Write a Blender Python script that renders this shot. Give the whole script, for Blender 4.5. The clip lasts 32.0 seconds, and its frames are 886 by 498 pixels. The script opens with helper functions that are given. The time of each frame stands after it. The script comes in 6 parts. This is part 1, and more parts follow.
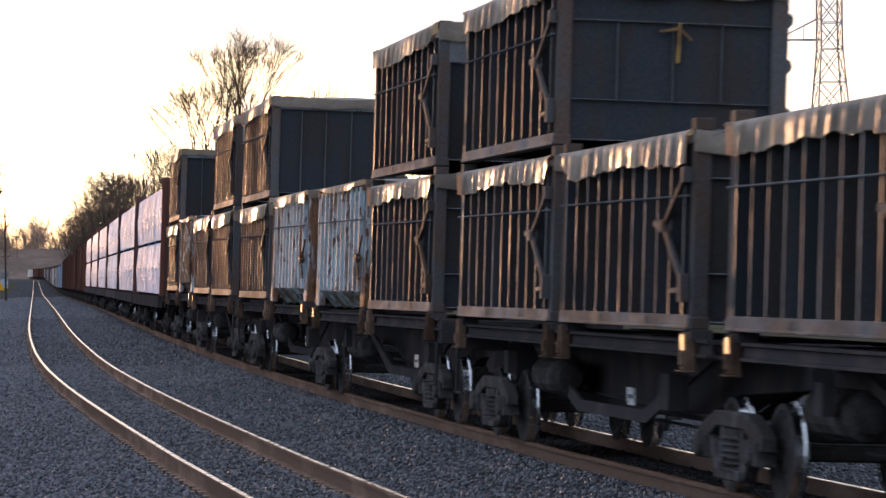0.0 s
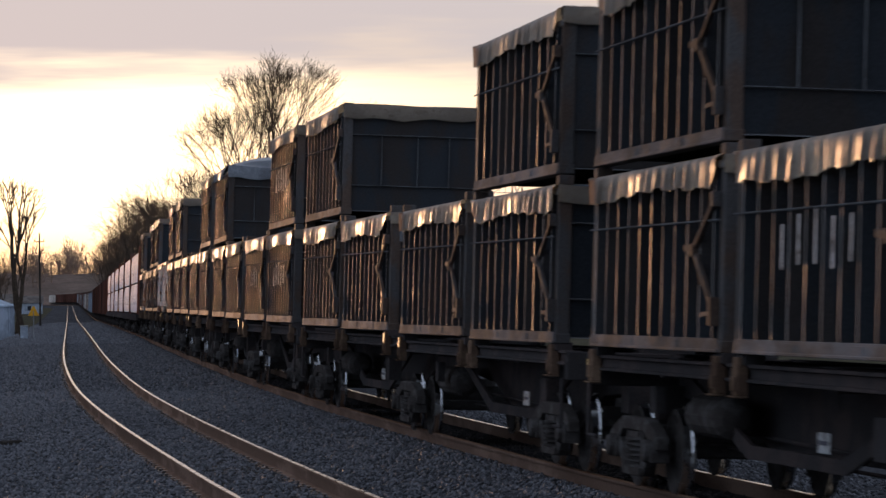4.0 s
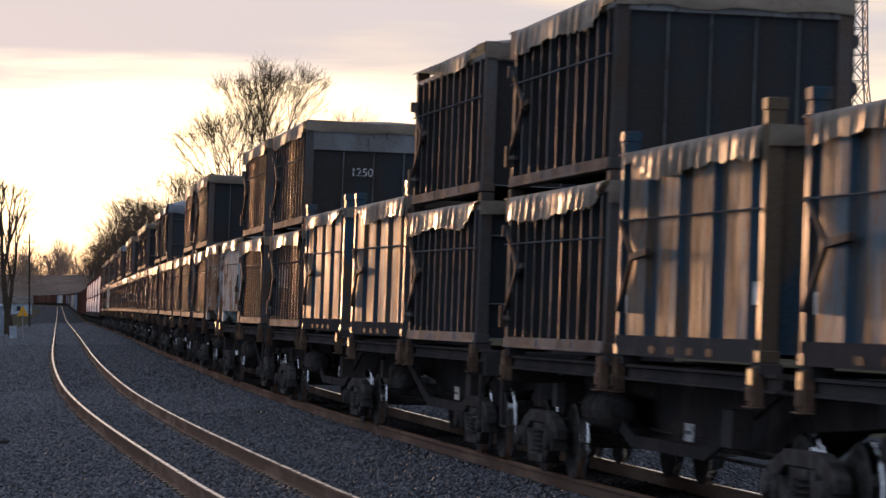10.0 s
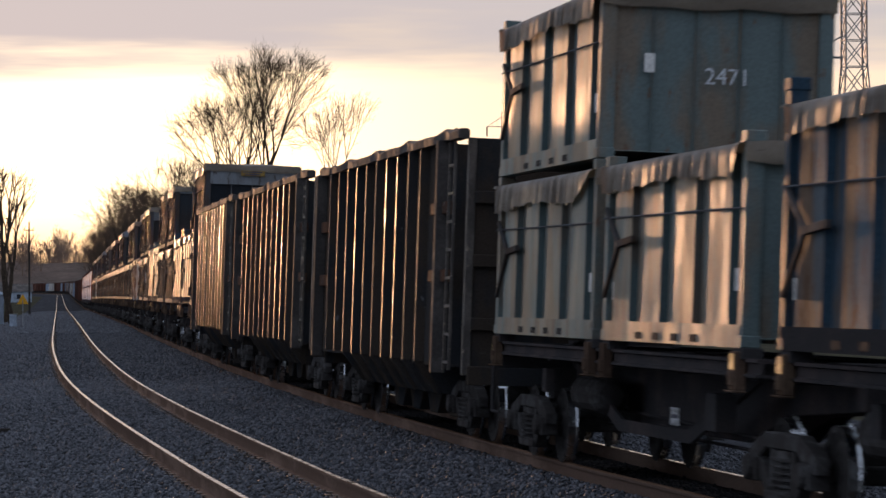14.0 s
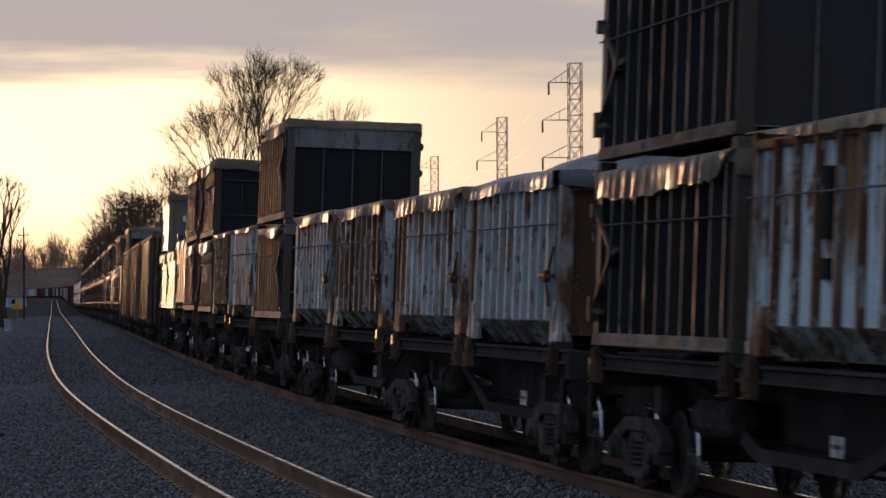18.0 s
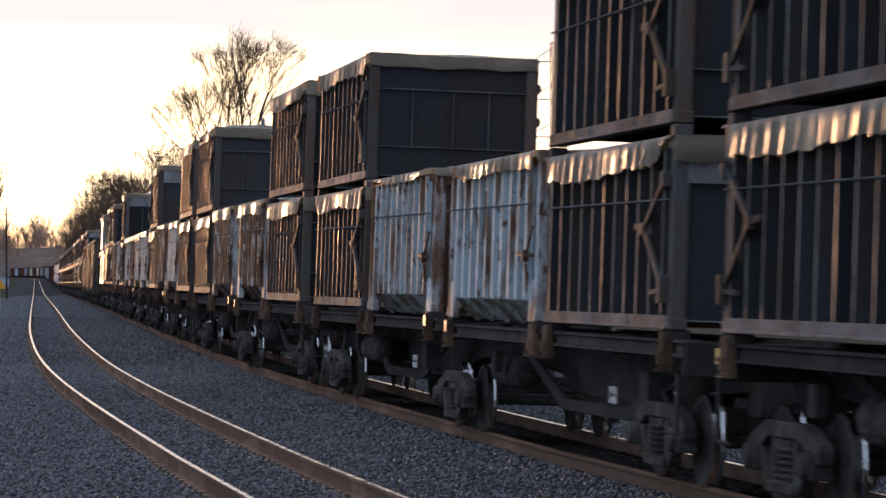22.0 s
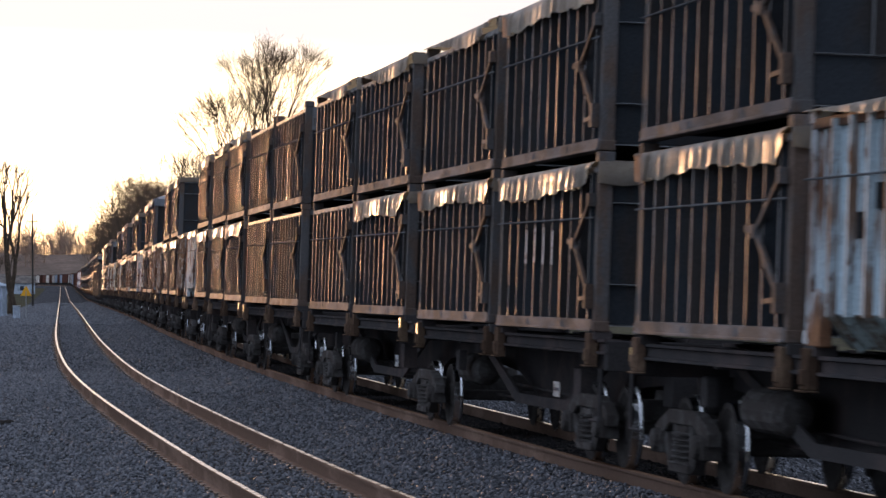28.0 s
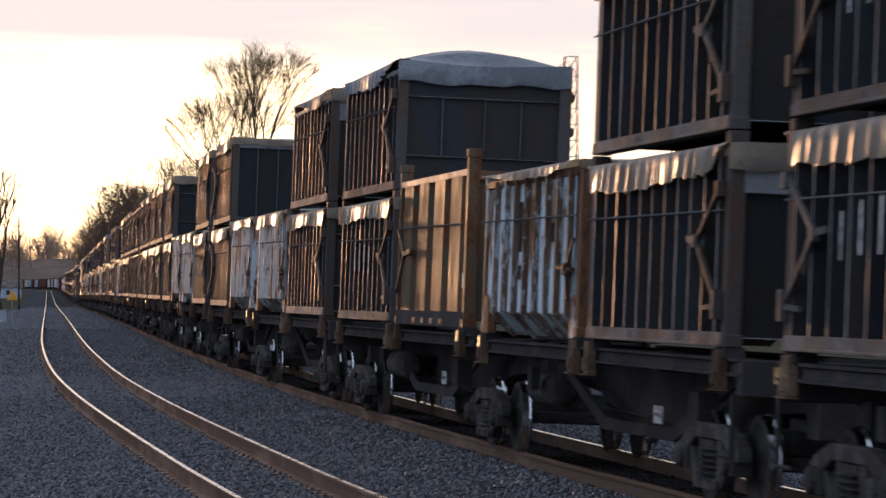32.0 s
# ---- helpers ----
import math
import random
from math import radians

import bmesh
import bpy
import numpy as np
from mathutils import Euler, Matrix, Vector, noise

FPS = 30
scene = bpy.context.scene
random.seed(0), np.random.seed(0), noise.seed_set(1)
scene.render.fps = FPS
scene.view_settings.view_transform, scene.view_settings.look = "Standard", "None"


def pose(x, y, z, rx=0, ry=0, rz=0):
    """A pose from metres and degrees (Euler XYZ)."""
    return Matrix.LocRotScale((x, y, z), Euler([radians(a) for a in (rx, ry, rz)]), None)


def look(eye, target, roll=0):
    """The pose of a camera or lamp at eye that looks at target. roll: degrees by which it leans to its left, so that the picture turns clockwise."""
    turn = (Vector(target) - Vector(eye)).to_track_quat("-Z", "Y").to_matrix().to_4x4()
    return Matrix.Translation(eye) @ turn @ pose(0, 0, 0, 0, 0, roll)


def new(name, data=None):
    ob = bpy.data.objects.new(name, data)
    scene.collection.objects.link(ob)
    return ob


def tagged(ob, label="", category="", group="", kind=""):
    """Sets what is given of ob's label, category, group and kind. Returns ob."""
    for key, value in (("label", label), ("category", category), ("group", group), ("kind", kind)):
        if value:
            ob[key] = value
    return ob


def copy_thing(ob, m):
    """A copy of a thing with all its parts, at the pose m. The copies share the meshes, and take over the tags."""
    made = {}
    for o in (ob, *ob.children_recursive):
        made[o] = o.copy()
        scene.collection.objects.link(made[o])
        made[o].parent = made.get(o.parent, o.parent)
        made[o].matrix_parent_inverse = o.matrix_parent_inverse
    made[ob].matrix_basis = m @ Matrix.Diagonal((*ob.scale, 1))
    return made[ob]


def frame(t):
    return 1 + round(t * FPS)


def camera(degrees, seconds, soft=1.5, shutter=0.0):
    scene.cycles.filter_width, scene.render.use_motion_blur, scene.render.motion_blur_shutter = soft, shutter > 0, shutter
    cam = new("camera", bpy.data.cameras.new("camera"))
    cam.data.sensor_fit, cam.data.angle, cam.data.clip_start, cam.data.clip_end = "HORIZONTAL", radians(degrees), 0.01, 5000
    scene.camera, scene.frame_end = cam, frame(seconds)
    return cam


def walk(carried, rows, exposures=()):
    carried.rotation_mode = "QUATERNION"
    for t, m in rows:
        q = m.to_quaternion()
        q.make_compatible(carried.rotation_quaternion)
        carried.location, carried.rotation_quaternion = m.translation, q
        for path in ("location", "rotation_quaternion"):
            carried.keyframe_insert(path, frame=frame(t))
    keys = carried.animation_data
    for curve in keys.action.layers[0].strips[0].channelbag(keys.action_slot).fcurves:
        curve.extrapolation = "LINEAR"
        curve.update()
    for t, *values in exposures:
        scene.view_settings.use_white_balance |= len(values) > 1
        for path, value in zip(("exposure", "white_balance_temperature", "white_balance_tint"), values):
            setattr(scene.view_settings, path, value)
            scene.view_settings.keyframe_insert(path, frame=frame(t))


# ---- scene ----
# ================= camera =================
HFOV = 14.27
EYE_Z = 2.0385
cam = camera(HFOV, 32.0, soft=1.5, shutter=0.25)
# seconds, yaw, pitch, lean (degrees): a long lens held by hand at one spot
PATH = [
    (0, -0.696, 0.459, 0.62), (0.5, -0.591, 0.669, 0.70), (1, -0.465, 0.725, 0.70), (1.5, -0.304, 0.573, 0.68),
    (2, -0.365, 0.358, 0.53), (2.5, -0.220, 0.857, 0.65), (3, 0.116, 1.119, 0.67), (3.5, -0.010, 0.984, 0.80),
    (4, -0.146, 0.862, 0.75), (4.5, -0.262, 0.862, 0.68), (6.5, 0.038, 0.911, 0.55), (7, 0.045, 0.760, 0.58),
    (7.5, 0.017, 0.756, 0.30), (8, 0.036, 0.539, 0.37), (8.5, -0.043, 0.700, 0.20), (9, 0.000, 0.983, 0.27),
    (9.5, -0.094, 0.972, 0.18), (10, -0.316, 0.934, 0.17), (10.5, -0.295, 1.082, 0.30), (11, -0.151, 1.229, 0.06),
    (11.5, -0.213, 0.874, 0.14), (12, -0.431, 0.683, 0.06), (12.5, -0.623, 0.542, 0.14), (13, -0.511, 0.535, 0.24),
    (13.5, -0.403, 0.674, 0.27), (14, -0.317, 0.720, 0.35), (14.5, -0.356, 0.640, 0.47), (15, -0.441, 0.464, 0.14),
    (15.5, -0.594, 0.428, 0.19), (17.5, -0.244, 0.814, 0.25), (18, -0.403, 0.804, 0.32), (18.5, -0.288, 0.655, 0.28),
    (19, -0.150, 0.581, 0.35), (19.5, -0.251, 0.613, 0.30), (20, -0.462, 0.823, 0.27), (20.5, -0.634, 0.860, 0.28),
    (21, -0.715, 1.010, 0.55), (21.5, -0.609, 0.828, 0.44), (22, -0.682, 0.468, 0.36), (22.5, -0.636, 0.517, 0.46),
    (23, -0.593, 0.688, 0.49), (23.5, -0.686, 0.748, 0.35), (24, -0.667, 0.720, 0.40), (24.5, -0.506, 0.870, 0.50),
    (25, -0.434, 0.768, 0.26), (25.5, -0.253, 0.645, 0.27), (27.5, -0.346, 0.738, 0.38), (28, -0.265, 0.594, 0.27),
    (28.5, -0.461, 0.863, 0.29), (29, -0.768, 0.791, 0.01), (29.5, -0.887, 0.564, -0.12), (30, -0.753, 0.679, 0.01),
    (30.5, -0.544, 0.777, -0.03), (31, -0.610, 0.757, 0.11), (31.5, -0.638, 0.771, 0.11), (32, -0.485, 0.688, 0.06),
]
EXPOSURES = [(0, 0.95), (1, 0.72), (2, 0.60), (3, 0.45), (4, 0.00), (7, 0.20), (8, 0.15), (9, 0.38), (10, 0.22), (11, 0.15), (12, 0.10), (13, 0.45), (14, -0.03), (15, -0.03), (18, -0.47), (19, -0.30), (20, 0.67), (21, 0.70), (22, 0.67), (23, 0.76), (24, 0.75), (25, 0.50), (28, 0.75), (29, 0.52), (30, 1.20), (31, 0.83), (32, 0.55)]
walk(cam, [(t, pose(0, 0, EYE_Z, 90 + p, r, y)) for t, y, p, r in PATH], [(t, e, 6750, 11) for t, e in EXPOSURES])

# ================= sky, sun =================
SUN_AZ = radians(-9.7)      # from +y towards +x
SUN_EL = radians(1.6)
SUN_DIR = Vector((math.sin(SUN_AZ) * math.cos(SUN_EL), math.cos(SUN_AZ) * math.cos(SUN_EL), math.sin(SUN_EL)))
sun = new("sun", bpy.data.lights.new("sun", "SUN"))
sun.data.energy, sun.data.angle, sun.data.color = 3.2, radians(2), (1.0, 0.54, 0.29)
sun.matrix_world = look(SUN_DIR * 900, (0, 0, 0))


class Nodes:
    """A small writer for node trees."""

    def __init__(self, tree, clear=True):
        self.t = tree
        if clear:
            tree.nodes.clear()

    def add(self, kind, **inputs):
        n = self.t.nodes.new(kind)
        for k, v in inputs.items():
            self.put(n, k.replace("_", " "), v)
        return n

    def put(self, n, k, v):
        sock = n.inputs[int(k)] if k.isdigit() else n.inputs[k]
        if isinstance(v, bpy.types.NodeSocket):
            self.t.links.new(v, sock)
        else:
            sock.default_value = v

    def math(self, op, a, b=0.0, c=0.0, clamp=False):
        n = self.t.nodes.new("ShaderNodeMath")
        n.operation, n.use_clamp = op, clamp
        for i, v in enumerate((a, b, c)):
            self.put(n, str(i), v)
        return n.outputs[0]

    def mix(self, f, a, b, blend="MIX"):
        n = self.t.nodes.new("ShaderNodeMix")
        n.data_type, n.blend_type = "RGBA", blend
        for i, v in ((0, f), (6, a), (7, b)):
            self.put(n, str(i), v)
        return n.outputs[2]

    def ramp(self, v, lo, hi, a=0.0, b=1.0):
        n = self.t.nodes.new("ShaderNodeMapRange")
        n.interpolation_type = "SMOOTHSTEP"
        for i, x in enumerate((v, lo, hi, a, b)):
            self.put(n, str(i), x)
        return n.outputs[0]

    def noise(self, vec, scale, detail=4.0, rough=0.55):
        n = self.add("ShaderNodeTexNoise", Scale=scale, Detail=detail, Roughness=rough)
        if vec is not None:
            self.put(n, "Vector", vec)
        return n.outputs["Fac"]

    def stretch(self, vec, sx, sy, sz, loc=(0, 0, 0)):
        n = self.t.nodes.new("ShaderNodeMapping")
        self.put(n, "Vector", vec)
        n.inputs["Scale"].default_value = (sx, sy, sz)
        n.inputs["Location"].default_value = loc
        return n.outputs[0]


world = bpy.data.worlds.new("evening_sky")
scene.world = world
world.use_nodes = True
N = Nodes(world.node_tree)
tc = N.add("ShaderNodeTexCoord")
sep = N.add("ShaderNodeSeparateXYZ", Vector=tc.outputs["Generated"])
vx, vy, vz = sep.outputs
sky = N.add("ShaderNodeTexSky")
sky.sky_type, sky.sun_disc, sky.sun_elevation, sky.sun_rotation = "NISHITA", False, SUN_EL, SUN_AZ
sky.air_density, sky.dust_density = 1.2, 2.5
# how near a direction is to the sun's azimuth
side = N.math("ADD", N.math("MULTIPLY", vx, math.sin(SUN_AZ)), N.math("MULTIPLY", vy, math.cos(SUN_AZ)))
near = N.ramp(side, 0.80, 0.975)
close = N.ramp(side, 0.975, 1.0)
# clear strip between the horizon and the cloud deck
wave = N.noise(N.stretch(tc.outputs["Generated"], 5, 5, 60), 1.0, 5.0)
edge = N.math("ADD", 0.0615, N.math("MULTIPLY", N.math("SUBTRACT", wave, 0.5), 0.034))
deck = N.ramp(N.math("SUBTRACT", vz, edge), -0.006, 0.009)
strip = N.mix(close, (1.15, 0.92, 0.70, 1), (2.6, 2.0, 1.25, 1))
strip = N.mix(N.ramp(vz, 0.004, 0.030, 1.0, 0.0), strip, N.mix(close, (0.85, 0.60, 0.36, 1), (1.75, 0.98, 0.45, 1)))
strip = N.mix(near, (0.26, 0.32, 0.42, 1), strip)
folds = N.noise(N.stretch(tc.outputs["Generated"], 4, 4, 34, (3, 1, 0)), 1.0, 5.0)
lit = N.mix(N.ramp(folds, 0.50, 0.72), (0.58, 0.56, 0.59, 1), (0.95, 0.79, 0.61, 1))
cloud = N.mix(N.ramp(vz, 0.07, 0.30, 1.0, 0.0), (0.52, 0.61, 0.79, 1), lit)
cloud = N.mix(near, (0.46, 0.54, 0.70, 1), cloud)
air = N.mix(deck, strip, cloud)
total = N.mix(1.0, air, N.mix(1.0, sky.outputs[0], (0.006, 0.006, 0.006, 1), "MULTIPLY"), "ADD")
bg = N.add("ShaderNodeBackground", Color=total, Strength=1.0)
out = N.add("ShaderNodeOutputWorld")
world.node_tree.links.new(bg.outputs[0], out.inputs[0])

# ================= materials =================


def material(name, base, second=None, amount=0.4, scale=2.0, stretch=(1, 1, 1), rough=0.6, metal=0.0, bump=0.3,
             fine=40.0, spread=0.12, third=None, third_amount=0.3, spec=0.2, clean_below=None, gloss_vary=0.0):
    """Base colour with a second colour in blotches, a third in small chips, grain, and a change from object to object."""
    m = bpy.data.materials.new(name)
    m.use_nodes = True
    n = Nodes(m.node_tree)
    co = n.add("ShaderNodeTexCoord").outputs["Object"]
    info = n.add("ShaderNodeObjectInfo")
    rnd = info.outputs["Random"]
    shift = n.t.nodes.new("ShaderNodeVectorMath")
    shift.operation = "MULTIPLY_ADD"
    n.put(shift, "0", rnd)
    shift.inputs[1].default_value = (31.0, 17.0, 23.0)
    n.put(shift, "2", co)
    at = n.stretch(shift.outputs[0], *stretch)
    big = n.noise(at, scale, 5.0, 0.62)
    small = n.noise(shift.outputs[0], fine, 3.0, 0.6)
    col = n.mix(0.0, (*base, 1), (*base, 1))
    worn = 1.0
    if clean_below:
        z = n.add("ShaderNodeSeparateXYZ", Vector=co).outputs[2]
        worn = n.ramp(n.math("ADD", z, n.math("MULTIPLY", big, 0.5)), clean_below, clean_below + 0.45, 0.12, 1.0)
    if second:
        col = n.mix(n.math("MULTIPLY", n.ramp(big, 0.62 - amount * 0.5, 0.72 - amount * 0.35), worn), col, (*second, 1))
    if third:
        chips = n.noise(at, scale * 4.5, 6.0, 0.7)
        col = n.mix(n.math("MULTIPLY", n.ramp(chips, 0.66 - third_amount * 0.4, 0.70 - third_amount * 0.35), worn), col, (*third, 1))
    grain = n.ramp(small, 0.25, 0.75, 0.82, 1.16)
    tone = n.math("MULTIPLY", grain, n.math("MULTIPLY_ADD", rnd, 2 * spread, 1 - spread))
    scaled = n.t.nodes.new("ShaderNodeVectorMath")
    scaled.operation = "SCALE"
    n.put(scaled, "0", col)
    n.put(scaled, "Scale", tone)
    b = n.add("ShaderNodeBsdfPrincipled", Metallic=metal)
    n.put(b, "Base Color", scaled.outputs[0])
    gloss = n.ramp(n.noise(at, scale * 2.3, 4.0), 0.2, 0.8, max(0.05, rough - 0.13), min(1.0, rough + 0.15))
    if gloss_vary:
        gloss = n.math("ADD", gloss, n.math("MULTIPLY", n.math("SUBTRACT", rnd, 0.5), gloss_vary), clamp=True)
    n.put(b, "Roughness", gloss)
    n.put(b, "Specular IOR Level", spec)
    if bump:
        h = n.math("ADD", n.math("MULTIPLY", big, 0.7), n.math("MULTIPLY", small, 0.25))
        bm_ = n.add("ShaderNodeBump", Strength=bump, Distance=0.02, Height=h)
        n.put(b, "Normal", bm_.outputs[0])
    o = n.add("ShaderNodeOutputMaterial")
    n.t.links.new(b.outputs[0], o.inputs[0])
    return m


M_DARK = material("dark_steel_paint", (0.112, 0.122, 0.138), (0.094, 0.093, 0.099), 0.45, 1.6, (1, 1, 0.35), 0.8, 0.0, 0.08, spread=0.25, spec=0.0)
# plate and rib flanks painted dark for shade, rib faces pale for low sun
M_PLATE = material("shaded_side_plate_paint", (0.030, 0.035, 0.042), (0.036, 0.033, 0.033), 0.4, 1.6, (1, 1, 0.35), 0.85, 0.0, 0.25, spread=0.3, spec=0.0)
M_RIB = material("worn_sunlit_rib_paint", (0.215, 0.213, 0.218), (0.150, 0.136, 0.128), 0.40, 2.5, (1, 1, 0.3), 0.67, 0.0, 0.10, spread=0.25, third=(0.27, 0.25, 0.23), third_amount=0.14, spec=0.03, gloss_vary=0.30)
M_POST = material("frame_steel_paint", (0.078, 0.077, 0.080), (0.090, 0.066, 0.055), 0.4, 2.2, (1, 1, 0.5), 0.78, 0.0, 0.2, spread=0.25, spec=0.02)
M_SILL = material("pale_sill_paint", (0.130, 0.130, 0.140), (0.098, 0.088, 0.084), 0.4, 2.2, (1, 0.4, 1), 0.84, 0.0, 0.2, spread=0.2, spec=0.01)
M_END = material("slate_end_paint", (0.182, 0.198, 0.216), (0.140, 0.144, 0.152), 0.45, 1.6, (1, 1, 0.35), 0.8, 0.0, 0.08, spread=0.22, third=(0.085, 0.075, 0.07), third_amount=0.2, spec=0.0)
M_TARP = material("weathered_tarpaulin", (0.19, 0.17, 0.148), (0.115, 0.106, 0.10), 0.5, 1.4, (1, 1, 1.6), 0.44, 0.0, 0.15, 25.0, 0.2, third=(0.08, 0.075, 0.075), third_amount=0.2, spec=0.4)
M_TARP_BLUE = material("grey_blue_tarpaulin", (0.17, 0.19, 0.22), (0.10, 0.11, 0.13), 0.5, 1.3, (1, 1, 1), 0.45, 0.0, 0.5, 25.0, 0.2)
M_WHITE = material("chalky_white_paint", (0.47, 0.60, 0.68), (0.20, 0.115, 0.07), 0.24, 1.5, (2.2, 2.2, 0.30), 0.75, 0.0, 0.3, spread=0.15, third=(0.13, 0.07, 0.045), third_amount=0.28, clean_below=0.80, spec=0.0)
M_RUSTY = material("rust_eaten_white_paint", (0.42, 0.51, 0.57), (0.16, 0.09, 0.06), 0.46, 1.6, (2.2, 2.2, 0.32), 0.7, 0.0, 0.4, spread=0.15, third=(0.10, 0.052, 0.035), third_amount=0.45, clean_below=0.95, spec=0.0)
# rib flanks darkened for shade and white rib face lightened for sun, besides rust
M_FLANK = material("rusty_shaded_flank", (0.155, 0.125, 0.110), (0.10, 0.062, 0.045), 0.5, 2.5, (1, 1, 0.3), 0.8, 0.0, 0.3, spread=0.2, third=(0.28, 0.33, 0.36), third_amount=0.3, spec=0.0)
M_PALEFLANK = material("streaked_shaded_flank", (0.31, 0.385, 0.43), (0.15, 0.10, 0.075), 0.28, 2.0, (1, 1, 0.28), 0.8, 0.0, 0.3, spread=0.15, third=(0.10, 0.06, 0.045), third_amount=0.26, spec=0.0)
M_CHALKRIB = material("worn_sunlit_white_rib_face", (0.50, 0.52, 0.53), (0.24, 0.14, 0.09), 0.27, 2.2, (1, 1, 0.25), 0.72, 0.0, 0.2, spread=0.15, third=(0.16, 0.08, 0.05), third_amount=0.25, spec=0.03)
M_BELLY = material("darker_belly_paint", (0.240, 0.295, 0.300), (0.12, 0.10, 0.08), 0.40, 2.0, (1, 2.0, 1), 0.8, 0.0, 0.3, spread=0.15, third=(0.08, 0.06, 0.05), third_amount=0.3, spec=0.0)
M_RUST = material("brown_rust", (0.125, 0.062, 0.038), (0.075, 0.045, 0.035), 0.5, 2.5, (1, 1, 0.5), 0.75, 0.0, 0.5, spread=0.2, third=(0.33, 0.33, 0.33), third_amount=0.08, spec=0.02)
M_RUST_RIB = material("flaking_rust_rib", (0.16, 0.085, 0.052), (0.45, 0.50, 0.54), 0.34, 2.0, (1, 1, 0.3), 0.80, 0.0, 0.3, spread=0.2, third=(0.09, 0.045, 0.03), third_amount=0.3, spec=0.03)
M_BLACK = material("dark_opening", (0.014, 0.014, 0.016), rough=0.8, bump=0.0)
M_BLUE = material("faded_blue_paint", (0.085, 0.120, 0.150), (0.150, 0.100, 0.070), 0.42, 1.1, (1, 1.6, 0.35), 0.66, 0.0, 0.45, spread=0.15, third=(0.10, 0.05, 0.03), third_amount=0.3, spec=0.05)
M_BLUE_DEEP = material("deep_shaded_blue_paint", (0.035, 0.065, 0.095), (0.10, 0.075, 0.055), 0.35, 1.4, (1, 1, 0.4), 0.45, 0.0, 0.3, spec=0.02)
M_GREEN = material("faded_green_paint", (0.060, 0.085, 0.075), (0.135, 0.085, 0.056), 0.6, 1.2, (1, 1, 0.35), 0.66, 0.0, 0.3, third=(0.12, 0.055, 0.03), third_amount=0.35, spec=0.012)
M_TEAL = material("pale_teal_paint", (0.115, 0.158, 0.160), (0.17, 0.135, 0.10), 0.4, 1.2, (1, 1, 0.35), 0.50, 0.0, 0.45, third=(0.14, 0.08, 0.05), third_amount=0.15, spec=0.35)
M_TEALDEEP = material("shaded_teal_paint", (0.062, 0.088, 0.092), (0.08, 0.07, 0.06), 0.3, 1.2, (1, 1, 0.35), 0.75, 0.0, 0.2, spec=0.0)
M_WAGON = material("wagon_brown_paint", (0.072, 0.060, 0.060), (0.048, 0.046, 0.048), 0.5, 1.3, (1, 1, 1), 0.9, 0.0, 0.4, spread=0.2, spec=0.0)
M_POCKET = material("pedestal_paint", (0.15, 0.105, 0.075), (0.09, 0.06, 0.045), 0.5, 3.0, rough=0.55, spread=0.4, spec=0.0)
M_YELLOW = material("worn_yellow_paint", (0.36, 0.23, 0.06), (0.16, 0.09, 0.04), 0.35, 3.0, rough=0.5, spread=0.2)
M_BOGIE = material("dusty_cast_steel", (0.085, 0.083, 0.084), (0.052, 0.048, 0.047), 0.5, 4.0, rough=0.75, bump=0.5, spread=0.2, spec=0.0)
M_WHEEL = material("wheel_web_steel", (0.070, 0.066, 0.066), (0.046, 0.043, 0.042), 0.5, 4.0, rough=0.75, spread=0.15, spec=0.0)
M_TREAD = material("polished_tread", (0.55, 0.57, 0.60), rough=0.22, metal=1.0, bump=0.05)
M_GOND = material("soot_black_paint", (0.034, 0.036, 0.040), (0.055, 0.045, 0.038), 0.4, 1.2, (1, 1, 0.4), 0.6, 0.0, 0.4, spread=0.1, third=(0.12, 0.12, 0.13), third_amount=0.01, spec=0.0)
M_GRIB = material("scuffed_sunlit_rib_face", (0.125, 0.112, 0.102), (0.075, 0.068, 0.064), 0.4, 3.0, (1, 1, 0.4), 0.54, 0.0, 0.15, third=(0.30, 0.25, 0.2), third_amount=0.15, spec=0.12, gloss_vary=0.3)
M_GRIM = material("grimy_chord_paint", (0.11, 0.10, 0.095), (0.07, 0.064, 0.062), 0.5, 2.0, rough=0.85, bump=0.2, spread=0.1, spec=0.03)
M_LABEL = material("label_white", (0.72, 0.72, 0.70), (0.4, 0.4, 0.4), 0.2, 6.0, rough=0.5, bump=0.05)
M_CHALK = material("chalk_marks", (0.52, 0.55, 0.58), (0.2, 0.2, 0.2), 0.3, 9.0, rough=0.8, bump=0.05)
M_RAILSIDE = material("rusty_rail_side", (0.20, 0.14, 0.112), (0.13, 0.09, 0.072), 0.5, 1.2, (1, 0.3, 1), 0.6, 0.0, 0.4, spec=0.0)
M_RAILHEAD = material("polished_rail_head", (0.76, 0.57, 0.39), rough=0.28, metal=1.0, bump=0.03)
M_RAILDULL = material("brown_rail_head", (0.12, 0.07, 0.045), (0.16, 0.10, 0.07), 0.4, 1.0, (1, 0.2, 1), rough=0.55, metal=0.0, bump=0.05, spec=0.0)
M_TIEPLATE = material("worn_tie_plate", (0.095, 0.078, 0.068), (0.06, 0.05, 0.046), 0.5, 6.0, rough=0.5, spread=0.0, spec=0.15)
M_SLEEPER = material("old_timber_sleeper", (0.060, 0.053, 0.050), (0.038, 0.034, 0.032), 0.5, 3.0, (1, 6, 6), 0.9, 0.0, 0.6, spec=0.0)
M_BALLAST = material("ballast_bed", (0.060, 0.060, 0.068), (0.038, 0.038, 0.043), 0.5, 9.0, rough=0.95, bump=0.25, fine=18.0, spread=0.0, third=(0.095, 0.10, 0.108), third_amount=0.35, spec=0.0)
